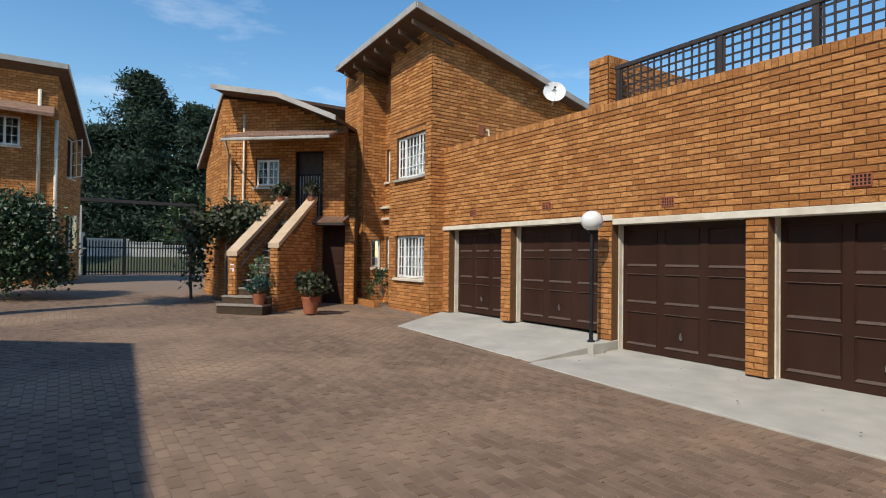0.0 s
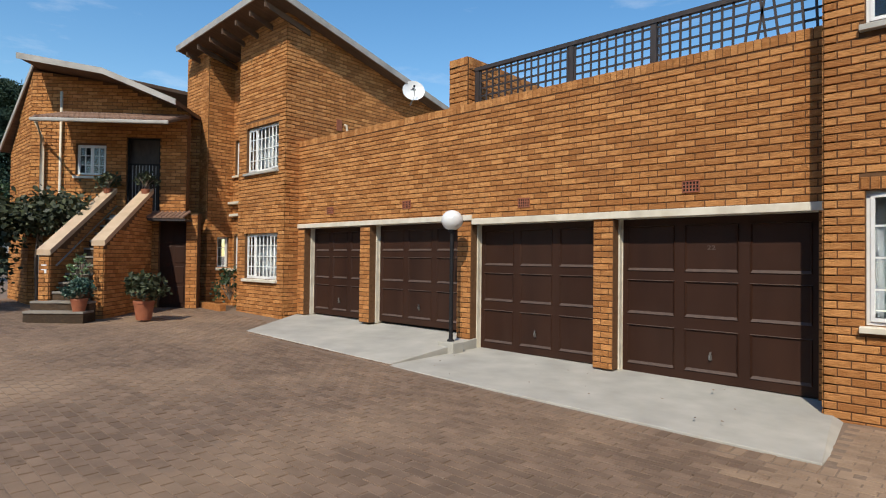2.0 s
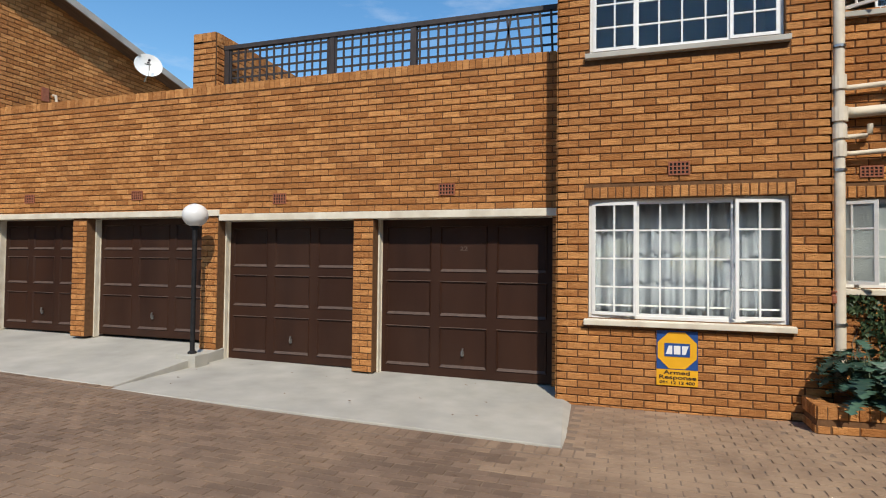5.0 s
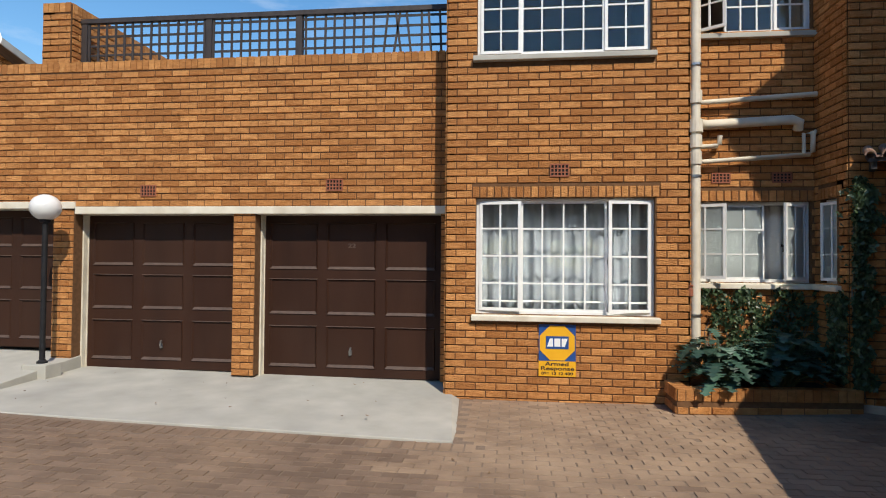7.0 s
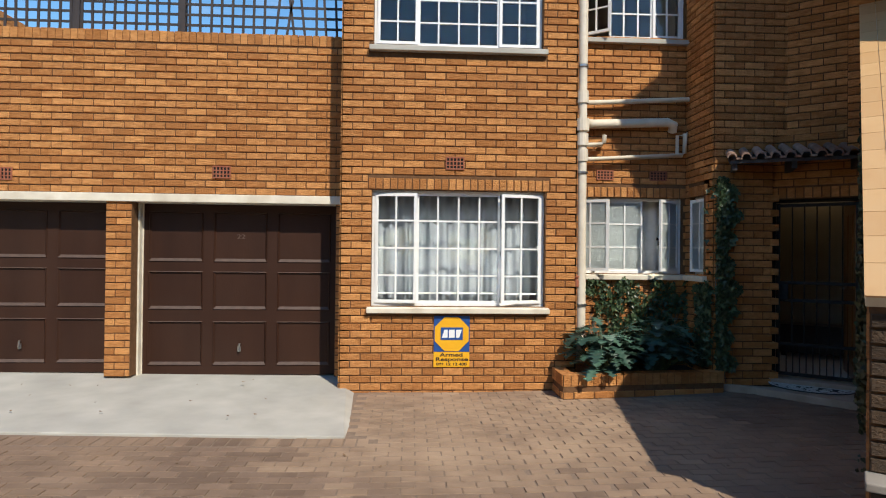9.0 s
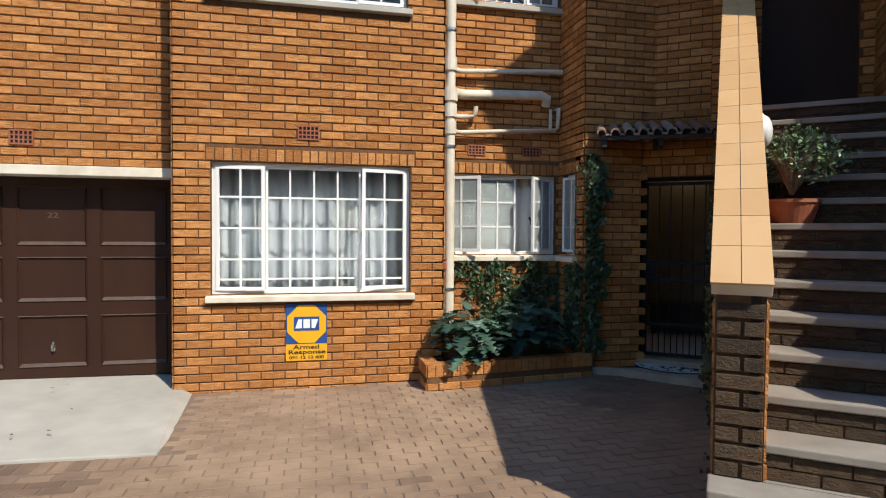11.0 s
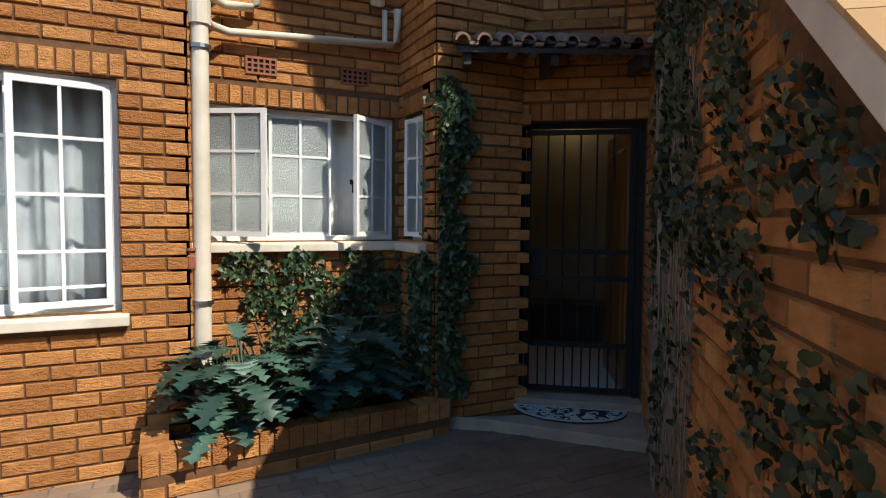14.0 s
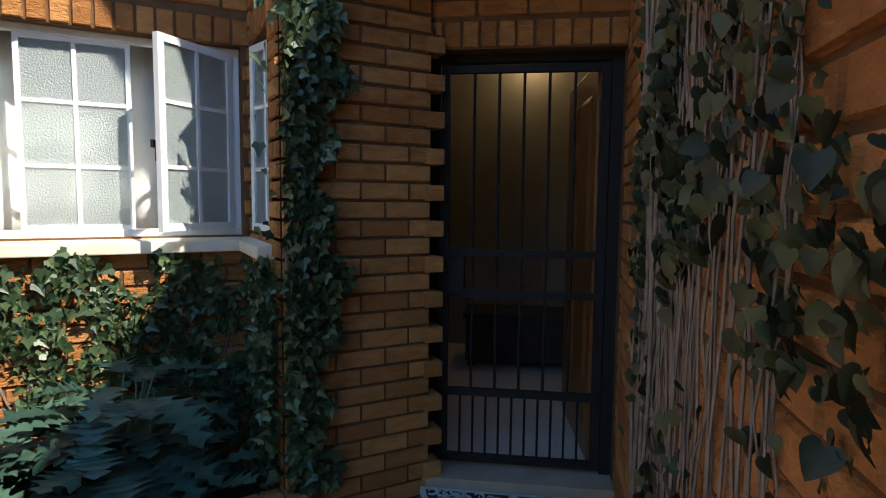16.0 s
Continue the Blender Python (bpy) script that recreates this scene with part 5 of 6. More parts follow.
# ================= far unit: roof, recess, entrance =================
FX, FZ = -13.05, 0.27
M_SOFFIT = mat("soffit_boards", (0.085, 0.05, 0.03), (0.15, 0.09, 0.055), 0.8, 6, 0.2, 30, stretch=(4, 0.5, 1))
def roof_slab(name, corners, thick, label, fascia=(0,)):
    """A thin roof from four corners; boards along the edges whose numbers are given."""
    t = thing(name, label, "roof", "structure")
    c = [Vector(p) for p in corners]
    dn = Vector((0, 0, -thick))
    part("deck", Boxes().poly([p + dn for p in c] + c, [(3, 2, 1, 0), (4, 5, 6, 7), (0, 1, 5, 4), (1, 2, 6, 5), (2, 3, 7, 6), (3, 0, 4, 7)]), M_SOFFIT, t)
    mid = sum(c, Vector()) / 4
    for k in fascia:
        a, b = c[k], c[(k + 1) % 4]
        o = (b - a).cross(Vector((0, 0, 1))).normalized()
        if o.dot((a + b) / 2 - mid) < 0:
            o = -o
        o *= 0.03
        up, lo = Vector((0, 0, 0.015)), Vector((0, 0, -thick - 0.03))
        part("fascia", Boxes().poly([a + lo, b + lo, b + up, a + up, a + lo + o, b + lo + o, b + up + o, a + up + o], [(0, 1, 2, 3), (7, 6, 5, 4), (0, 4, 5, 1), (1, 5, 6, 2), (2, 6, 7, 3), (3, 7, 4, 0)]), M_FASCIA, t)
    return t


roof_slab("roof_far", [(-9.50, -1.0, 7.14), (-13.95, -1.0, 6.89), (-13.95, 8.0, 4.48), (-9.50, 8.0, 4.76)], 0.10, "monopitch roof with pale fascia over the tall far unit", (0, 3))
for k in range(7):
    x = -9.80 - k * 0.62
    zk = 6.90 - 0.034 * k
    solo("rafter", Boxes().poly([(x, -0.93, zk - 0.12), (x - 0.05, -0.93, zk - 0.12), (x - 0.05, 0.2, zk - 0.42), (x, 0.2, zk - 0.42), (x, -0.93, zk), (x - 0.05, -0.93, zk), (x - 0.05, 0.2, zk - 0.30), (x, 0.2, zk - 0.30)],
         [(0, 1, 2, 3), (7, 6, 5, 4), (1, 0, 4, 5), (2, 1, 5, 6), (3, 2, 6, 7), (0, 3, 7, 4)]), M_SOFFIT, "brown rafter end beneath the roof overhang", "rafter", "structure", group="rafters")
brick_wall("wall_far_recess", (FX, 0.13), (LX - LBW, 0.13), FZ - 0.1, 6.9, holes=[(0.10, 0.62, 1.22, 2.05), (0.10, 0.62, 3.62, 4.5)], label="face brick wall of the far recess")
window("window_8", Matrix.Translation((FX + 0.10, 0.13, 1.22)), 0.52, 0.83, 4, 3, "small white steel window in the far recess", [(0, 2, "l", 25), (2, 4, "r", 0)])
window("window_9", Matrix.Translation((FX + 0.10, 0.13, 3.62)), 0.52, 0.88, 4, 4, "small white steel upstairs window in the far recess", [(0, 2, "l", 0), (2, 4, "r", 0)])
solo("window_hood", Boxes().box(FX + 0.02, LX - LBW - 0.1, -0.02, 0.13, 2.86, 2.92).box(FX + 0.05, LX - LBW - 0.15, 0.0, 0.13, 2.55, 2.61), M_CREAM, "two narrow cream ledges in the far recess", "ledge", "structure")
brick_wall("wall_far_narrow", (FX, -0.55), (FX, 0.13), FZ - 0.1, 7.0, holes=[(0.28, 0.58, 1.24, 2.02)], label="brick wall with a narrow window, far unit", thick=0.15)
window("window_10", wall_matrix((FX, -0.55), (FX, 0.13)) @ Matrix.Translation((0.28, 0, 1.24)), 0.30, 0.78, 1, 3, "narrow white window beside the far entrance", [], sill_mat=M_CREAM)
brick_wall("wall_far_entrance", (FX - 0.42, -0.55), (FX, -0.55), FZ - 0.1, 7.0, label="brick wall beside the far entrance")
solo("wall_room", Boxes().box(FX - 0.75, FX - 0.70, -0.4, 0.2, 0.9, 2.4).box(FX - 0.70, FX - 0.16, -0.45, -0.40, 0.9, 2.4), M_ROOM, "dim room behind the narrow far window", "wall", "structure")
room_box("wall_room", Matrix.Translation((FX, 0.13, 0)), 0.05, 0.9, 0.23, 1.5, 0.6, 2.6)
room_box("wall_room", Matrix.Translation((FX, 0.13, 0)), 0.05, 0.9, 0.23, 1.5, 3.2, 5.0)
# wing turned by 46 degrees
TC, TS = math.cos(radians(46)), math.sin(radians(46))
WF = Vector((-11.54, -3.52, 0))
WING = Matrix(((-TS, -TC, 0, WF.x), (TC, -TS, 0, WF.y), (0, 0, 1, 0), (0, 0, 0, 1)))   # a away, b to the gate side


def wing(a_, b_):
    p = WING @ Vector((a_, b_, 0))
    return (p.x, p.y)


E2 = 0.27
FR = 2.65
brick_wall("wall_wing", wing(FR, 2.87), wing(FR, -0.75), E2, 6.3, holes=[(2.87 - 1.83, 2.87 - 1.14, 3.42, 4.16), (2.87 - 0.66, 2.87 + 0.12, 2.45, 4.36), (3.0, 3.67, -1, 2.40)],
           top=lambda u: 5.88 - 0.14 * (u - 0.3) if u < 2.15 else 5.62 - 0.40 * (u - 2.15), label="face brick wall of the turned wing behind the far stair")
window("window_11", wall_matrix(wing(FR, 3.0), wing(FR, -0.75)) @ Matrix.Translation((3.0 - 1.83, 0, 3.42)), 0.69, 0.74, 4, 3, "white cottage-pane window under the tiled verandah", [(0, 2, "l", 0), (2, 4, "r", 0)])
room_box("wall_room", wall_matrix(wing(FR, 3.0), wing(FR, -0.75)), 1.05, 2.1, 0.22, 2.0, 3.0, 4.6)
dg_ = thing("security_gate", "dark steel gate before the upstairs door", "gate", at=wall_matrix(wing(FR, 3.0), wing(FR, -0.75)) @ Matrix.Translation((2.34, 0.05, 2.45)))
g_ = Boxes().box(0, 0.04, 0, 0.03, 0, 1.9).box(0.74, 0.78, 0, 0.03, 0, 1.9).box(0.04, 0.74, 0, 0.03, 1.25, 1.29).box(0.04, 0.74, 0, 0.03, 1.86, 1.9).box(0.04, 0.74, 0, 0.03, 0.05, 0.09)
part("gate_leaf", g_, M_BLACK, dg_)
for i in range(1, 9):
    part("bar", Boxes().tube([(0.04 + 0.7 * i / 9, 0.015, 0.08), (0.04 + 0.7 * i / 9, 0.015, 1.27)], 0.007, 6), M_IRON, dg_)
solo("upstairs_door", Boxes().box(2.3, 3.15, 0.14, 0.18, 2.4, 4.4, wall_matrix(wing(FR, 3.0), wing(FR, -0.75))), M_DARK, "dark timber upstairs door of the wing", "door", "structure")
# verandah roof of clay tiles
VD, VB0, VB1 = 1.25, 2.10, -0.80      # depth of the roof and its two ends
vm = wall_matrix(wing(FR, VB0), wing(FR, VB1))
VW = VB0 - VB1
vr = thing("verandah_roof", "deep lean-to verandah roof of brown clay tiles", "roof", "structure", at=vm)
for i in range(round(VW / 0.11)):
    x = 0.055 + i * 0.11
    bb = Boxes()
    for row in range(6):
        y0, z0 = -VD + row * 0.208, 4.52 + row * 0.068
        pr = [(0.05 * math.cos(math.pi * q / 4), 0.035 * math.sin(math.pi * q / 4)) for q in range(5)]
        bb.poly([(x + c_, y0, z0 + s_) for c_, s_ in pr] + [(x + c_, y0 + 0.23, z0 + s_ + 0.068) for c_, s_ in pr], [(q, q + 1, q + 6, q + 5) for q in range(4)] + [(0, 4, 3, 2, 1)])
    part("roof_tile", bb, M_ROOF, vr)
part("soffit", Boxes().poly([(0, -VD, 4.45), (VW, -VD, 4.45), (VW, 0, 4.86), (0, 0, 4.86), (0, -VD, 4.51), (VW, -VD, 4.51), (VW, 0, 4.92), (0, 0, 4.92)],
     [(0, 3, 2, 1), (4, 5, 6, 7), (0, 1, 5, 4), (1, 2, 6, 5), (2, 3, 7, 6), (3, 0, 4, 7)]), M_SOFFIT, vr)
part("gutter", Boxes().box(-0.02, VW + 0.02, -VD - 0.07, -VD, 4.42, 4.50), M_FASCIA, vr, "pale gutter", bevel=0.02)
solo("downpipe", Boxes().tube([WING @ Vector((FR - VD - 0.03, VB0 - 0.1, 4.44)), WING @ Vector((FR - 0.12, 2.55, 4.25)), WING @ Vector((FR - 0.08, 2.55, 0.75)), WING @ Vector((FR - 0.2, 2.5, 0.62))], 0.045, 10), M_PIPE, "cream downpipe at the wing corner", "pipe", smooth=True)
solo("vent_pipe", Boxes().tube([WING @ Vector((FR - 0.08, 2.15, 0.4)), WING @ Vector((FR - 0.08, 2.15, 5.4))], 0.03, 10), M_PIPE, "thin cream vent pipe up the wing wall", "pipe", smooth=True)
# street face of the wing and its roofs
C2 = wing(FR, 2.87)
brick_wall("wall_wing_street", (C2[0] - 2.0, C2[1]), C2, E2, 6.2, top=lambda u: 4.25 + 0.85 * u, label="brick street face of the wing")
roof_slab("roof_wing", [(C2[0] + 0.2, C2[1] + 0.0, 6.16), (C2[0] - 2.1, C2[1] - 0.22, 4.26), (C2[0] - 2.1, C2[1] + 6, 4.26), (C2[0] + 0.2, C2[1] + 6, 6.16)], 0.09, "steep roof slope of the wing with a pale edge", (0,))
pts = [(2.70, 6.03), (0.83, 5.74), (-0.8, 5.08)]
for (b0, z0), (b1, z1) in zip(pts, pts[1:]):
    c4 = [WING @ Vector(p) for p in ((FR - 0.85, b0, z0), (FR - 0.85, b1, z1), (FR + 5, b1, z1), (FR + 5, b0, z0))]
    roof_slab("roof_wing", c4, 0.09, "low-pitched wing roof with a pale fascia", (0,))
# far stair
WST = 1.02
ft = thing("stair", "brick stair with pale treads up to the wing", "stairs", "structure")
for i in range(12):
    a0 = -0.36 + i * 0.215
    z = E2 + (i + 1) * 0.175
    lo, hi = (-0.02, WST + 0.05) if i < 2 else (0.20, WST - 0.22)
    a1 = a0 + 0.24 if i > 1 else (0.0 if i else 0.0)
    part("riser", Boxes().box(a0, max(a1, a0 + 0.22), lo, hi, max(E2 - 0.05, z - 0.4), z - 0.04, WING), M_SHADEBRICK, ft)
    part("tread", Boxes().box(a0 - 0.02, max(a1, a0 + 0.22), lo - 0.01 * (i < 2), hi, z - 0.04, z, WING), M_TREAD, ft)
SL2 = 0.60
M_BUFF = mat("buff_capping", (0.50, 0.36, 0.23), (0.60, 0.45, 0.30), 0.6, 5, 0.1, 60, stain=0.3, stain_scale=4, stain_col=(0.32, 0.22, 0.14))
for b0, st0 in ((-0.02, 0.34), (WST - 0.20, 0.0)):
    l2, z0 = 2.5, 1.50 + SL2 * st0
    brick_wall("wall_far_stair", wing(st0, b0), wing(l2, b0), E2 - 0.05, 3.3, top=lambda u: z0 + SL2 * u, thick=0.2, label="sloping brick balustrade of the far stair")
    brick_wall("wall_far_stair_front", wing(st0, b0 + 0.2), wing(st0, b0), E2 - 0.05, z0, thick=0.06, label="brick end pier of the far stair")
    cp = thing("stair_capping", "cream sloping capping on the far stair wall", "capping", "structure")
    z1 = z0 + SL2 * (l2 - st0)
    part("slab", Boxes().poly([(st0 - 0.03, b0 - 0.03, z0), (l2, b0 - 0.03, z1), (l2, b0 + 0.23, z1), (st0 - 0.03, b0 + 0.23, z0), (st0 - 0.03, b0 - 0.03, z0 + 0.11), (l2, b0 - 0.03, z1 + 0.11), (l2, b0 + 0.23, z1 + 0.11), (st0 - 0.03, b0 + 0.23, z0 + 0.11)],
         [(0, 3, 2, 1), (4, 5, 6, 7), (0, 1, 5, 4), (1, 2, 6, 5), (2, 3, 7, 6), (3, 0, 4, 7)], WING), M_BUFF, cp)
solo("handrail", Boxes().tube([WING @ Vector((0.1, WST - 0.27, 1.30)), WING @ Vector((2.4, WST - 0.27, 1.30 + SL2 * 2.3))], 0.018, 8), M_IRON, "thin metal handrail inside the far stair", "handrail")
solo("landing_floor", Boxes().box(2.2, FR, -0.02, WST, 2.35, 2.45, WING), M_CONC, "landing before the upstairs door of the wing", "floor", "structure")
# far entrance, between stair and tower
ew = (FX - 0.42, -0.55)
fd = (ew[0] - 1.5 * TC, ew[1] - 1.5 * TS)
brick_wall("wall_far_door", fd, ew, E2 - 0.1, 5.0, holes=[(0.64, 1.44, 0, 2.2)], label="brick wall around the far entrance")
brick_wall("wall_far_tower", (FX - 1.22, -0.56), (FX, -0.56), 2.4, 6.75, label="tall brick tower above the far entrance")
WINGWALL = wall_matrix(wing(FR, 3.0), wing(FR, -0.75))
fdm = WINGWALL @ Matrix.Translation((3.135, 0.07, E2 - 0.02)) @ Matrix.Diagonal((0.81, 1, 1.06, 1))
brick_wall("wall_far_nib", wing(FR, -0.77), wing(FR, -1.04), E2 - 0.1, 2.55, label="narrow brick nib beside the far entrance door")
fdo = thing("entrance_door", "brown panelled entrance door, closed, far unit", "door", at=fdm)
part("door_leaf", Boxes().box(0, 0.8, 0, 0.05, 0, 1.98), M_DOOR, fdo)
for i in range(2):
    for j in range(4):
        part("panel", Boxes().box(0.09 + i * 0.36, 0.35 + i * 0.36, -0.015, 0.0, 0.12 + j * 0.46, 0.5 + j * 0.46), M_DOOR, fdo, bevel=0.01)
fc = thing("entrance_canopy", "small clay-tiled canopy over the far entrance", "canopy", at=WINGWALL @ Matrix.Translation((2.98, -0.46, 2.40)) @ Matrix.Diagonal((0.80, 1, 1, 1)))
for i in range(9):
    x = 0.05 + i * 0.125
    pr = [(0.055 * math.cos(math.pi * q / 5), 0.045 * math.sin(math.pi * q / 5)) for q in range(6)]
    part("roof_tile", Boxes().poly([(x + c_, 0, s_) for c_, s_ in pr] + [(x + c_, 0.5, s_ + 0.18) for c_, s_ in pr], [(q, q + 1, q + 7, q + 6) for q in range(5)] + [(5, 4, 3, 2, 1, 0)]), M_ROOF, fc)
part("board", Boxes().box(0, 1.15, 0.02, 0.5, -0.06, -0.005), M_DARK, fc)
solo("planter_wall", Boxes().box(FX - 0.1, LX - LBW - 0.05, -0.75, -0.60, E2 - 0.1, E2 + 0.12), M_BRICK, "low brick planter before the far recess", "planter", "structure", bevel=0.006)
fi = thing("shrub", "small climbing shrub in the far planter", "plant", at=Matrix.Translation((LX - LBW - 0.35, -0.35, E2)))
round_leaf_bush(fi, (0, 0, 0.45), 420, 0.42, 0.09, M_DARKLEAF, 52, 1.4)


def potted(x, y, z, rad, h, bush_r, size, material, seed, label, potmat=None, flat=0.9, n=520):
    t = thing("potted_plant", label, "potted plant", at=Matrix.Translation((x, y, z)), group="pots by the far stair")
    flower_pot("", 0, 0, 0, rad, h, "", potmat, t)
    round_leaf_bush(t, (0, 0, h + bush_r * 0.55), n, bush_r, size, material, seed, flat)


potted(-11.05, -2.75, E2 - 0.03, 0.20, 0.38, 0.36, 0.13, M_VINE, 61, "leafy shrub in a red terracotta pot by the far stair")
p_ = wing(-0.28, 0.10)
potted(p_[0], p_[1], E2 + 0.175, 0.15, 0.24, 0.27, 0.08, M_LEAF, 62, "feathery plant in a clay pot on the bottom steps", None, 0.7, 700)
p_ = wing(0.12, 0.33)
potted(p_[0], p_[1], E2 + 0.52, 0.10, 0.2, 0.28, 0.07, M_JADE, 63, "spindly pale plant in a pot on the far stair", None, 1.2, 260)
for q, sd in ((0.06, 64), (WST - 0.1, 65)):
    p_ = wing(2.32, q)
    potted(p_[0], p_[1], 1.61 + SL2 * 2.32 - 0.1, 0.10, 0.18, 0.26, 0.09, M_VINE, sd, "trailing green plant in a pot at the stair head", None, 0.8, 300)
solo("house_number", Boxes().box(-0.012, 0.0, WST - 0.15, WST - 0.05, 1.15, 1.32, WING), M_WHITE, "small white number plate on the stair pier", "sign")

curtain(Matrix.Translation((0.30, BY, 4.62)), 2.0, 0.5, 0.16, 8, "roller_blind", "white blind drawn part way down the upstairs window", M_WHITE, 0.004)
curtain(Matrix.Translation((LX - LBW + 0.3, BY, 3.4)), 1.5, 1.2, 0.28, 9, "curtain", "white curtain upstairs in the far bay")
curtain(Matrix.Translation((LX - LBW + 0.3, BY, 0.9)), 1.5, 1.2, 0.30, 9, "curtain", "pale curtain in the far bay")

curtain(Matrix.Translation((2.78, RY, 1.22)), 1.40, 1.1, 0.27, 7, "curtain", "pale curtain behind the obscure glass", M_WHITE)
lettering("22", -0.05, 0.0, 0.075, 0.10, DOOR_THINGS[3], Matrix.Translation((DOOR_W[3] / 2, -0.006, 1.66)), M_LITEDGE_NUM)


# ================= creeper hedge, dish, gate, distance =================
hd = thing("creeper_hedge", "dense green creeper trained along a rail by the wing", "hedge", kind="stuff")
r = random.Random(71)
b = Boxes()
for k in range(5200):
    q = r.random()
    bb_ = 0.95 + 2.6 * q
    a_ = 1.7 + 0.5 * q + r.gauss(0, 0.22)
    z = 2.38 + 0.28 * math.sin(q * 5) * 0.3 + r.gauss(0, 0.20) - (r.random() ** 3) * 1.4 * (q > 0.75)
    c0 = WING @ Vector((a_, bb_, z))
    d = Vector((r.gauss(0, 1), r.gauss(0, 1), r.gauss(-0.4, 0.7))).normalized()
    sd = d.cross(Vector((r.gauss(0, 1), r.gauss(0, 1), r.gauss(0, 1)))).normalized()
    s = r.uniform(0.08, 0.17)
    b.poly([c0, c0 + d * s * 0.5 + sd * s * 0.33, c0 + d * s, c0 + d * s * 0.5 - sd * s * 0.33], [(0, 1, 2), (0, 2, 3)])
part("foliage", b, M_VINE, hd)
b = Boxes()
for k in range(3):
    q = 0.1 + 0.4 * k
    b.tube([WING @ Vector((2.0, 0.95 + 2.6 * q, E2)), WING @ Vector((1.95, 0.97 + 2.6 * q, 1.4)), WING @ Vector((1.8 + 0.4 * q, 0.95 + 2.6 * q, 2.4))], [0.04, 0.035, 0.02], 7)
b.tube([WING @ Vector((1.7, 0.95, 2.35)), WING @ Vector((2.25, 3.5, 2.35))], 0.03, 7)
part("stem", b, M_BARK, hd)

gb_ = thing("pipe_stub", "short rusty and white pipe stubs on the gable wall", "pipe", at=Matrix.Translation((LX + PROUD, 1.12, 4.60)))
part("bracket", Boxes().box(0, 0.03, -0.14, 0.0, -0.10, 0.16), M_VENT, gb_, "rusty bracket")
part("stub", Boxes().tube([(0.0, 0.10, 0.06), (0.07, 0.10, 0.05), (0.10, 0.11, -0.14)], 0.025, 10), M_PIPE, gb_, "white pipe end")
DISH_SIZE = 0.66
dish = thing("satellite_dish", "white satellite dish on a bracket above the parapet", "satellite dish", at=Matrix.Translation((-9.40, 3.05, 5.76)) @ Vector((0.74, -0.60, 0.30)).to_track_quat("Z", "Y").to_matrix().to_4x4() @ Matrix.Diagonal((DISH_SIZE, DISH_SIZE, DISH_SIZE, 1)))
prof = [(0.42 * k / 8, 0.16 * (k / 8) ** 2) for k in range(9)]
part("reflector", Boxes().lathe(prof + [(0.43, 0.165), (0.42, 0.15)] + [(0.42 * k / 8, 0.16 * (k / 8) ** 2 - 0.012) for k in range(7, -1, -1)], sides=36), M_WHITE, dish, smooth=True)
part("feed_arm", Boxes().tube([(0, -0.40, 0.12), (0, -0.30, 0.35), (0, -0.05, 0.50)], 0.014, 8), M_IRON, dish)
part("feed_horn", Boxes().tube([(0, -0.06, 0.52), (0, 0.0, 0.44)], [0.03, 0.045], 10), M_BLACK, dish)
part("mark", Boxes().box(-0.10, 0.10, 0.10, 0.14, 0.022, 0.028).box(-0.03, 0.05, 0.16, 0.22, 0.03, 0.04), M_BLACK, dish)
part("mount", Boxes().tube([(0, 0, -0.01), (0, -0.15, -0.12), (-0.1, -0.45, -0.16)], 0.025, 8), M_IRON, dish)

GXX = -27.2
for y0, y1, nb in ((-6.55, -5.2, 12), (-5.1, -2.4, 24)):
    g = thing("driveway_gate", "black palisade driveway gate, closed", "gate", at=Matrix.Translation((GXX, 0, 0.62)), group="gate leaves")
    part("rail", Boxes().box(-0.02, 0.02, y0, y1, 0.10, 0.15), M_BLACK, g)
    part("rail", Boxes().box(-0.02, 0.02, y0, y1, 1.15, 1.20), M_BLACK, g)
    for i in range(nb + 1):
        y = y0 + (y1 - y0) * i / nb
        part("pale", Boxes().poly([(0.02, y - 0.025, 0.02), (0.035, y, 0.02), (0.02, y + 0.025, 0.02), (0.02, y - 0.025, 1.42), (0.035, y, 1.42), (0.02, y + 0.025, 1.42), (0.025, y, 1.52)],
             [(0, 1, 4, 3), (1, 2, 5, 4), (2, 0, 3, 5), (3, 4, 6), (4, 5, 6), (5, 3, 6)]), M_BLACK, g)
for y in (-6.62, -5.15, -2.35):
    solo("gate_post", Boxes().box(GXX - 0.06, GXX + 0.06, y - 0.06, y + 0.06, 0.55, 2.2).poly([(GXX - 0.06, y - 0.06, 2.2), (GXX + 0.06, y - 0.06, 2.2), (GXX + 0.06, y + 0.06, 2.2), (GXX - 0.06, y + 0.06, 2.2), (GXX, y, 2.28)], [(0, 1, 4), (1, 2, 4), (2, 3, 4), (3, 0, 4)]), M_BLACK, "black steel gate post", "post", group="gate posts")
solo("overhead_beam", Boxes().box(GXX - 0.1, GXX + 0.1, -7.4, -2.3, 3.72, 3.86).box(GXX - 0.08, GXX + 0.08, -2.5, -2.34, 0.6, 3.72).box(GXX - 0.08, GXX + 0.08, -7.2, -7.05, 0.6, 3.72), M_DARK, "dark beam spanning the driveway above the gate", "beam", bevel=0.01)
M_PALE = mat("pale_plaster", (0.50, 0.48, 0.44), (0.64, 0.62, 0.57), 0.85, 2, 0.1, 30, stain=0.3)
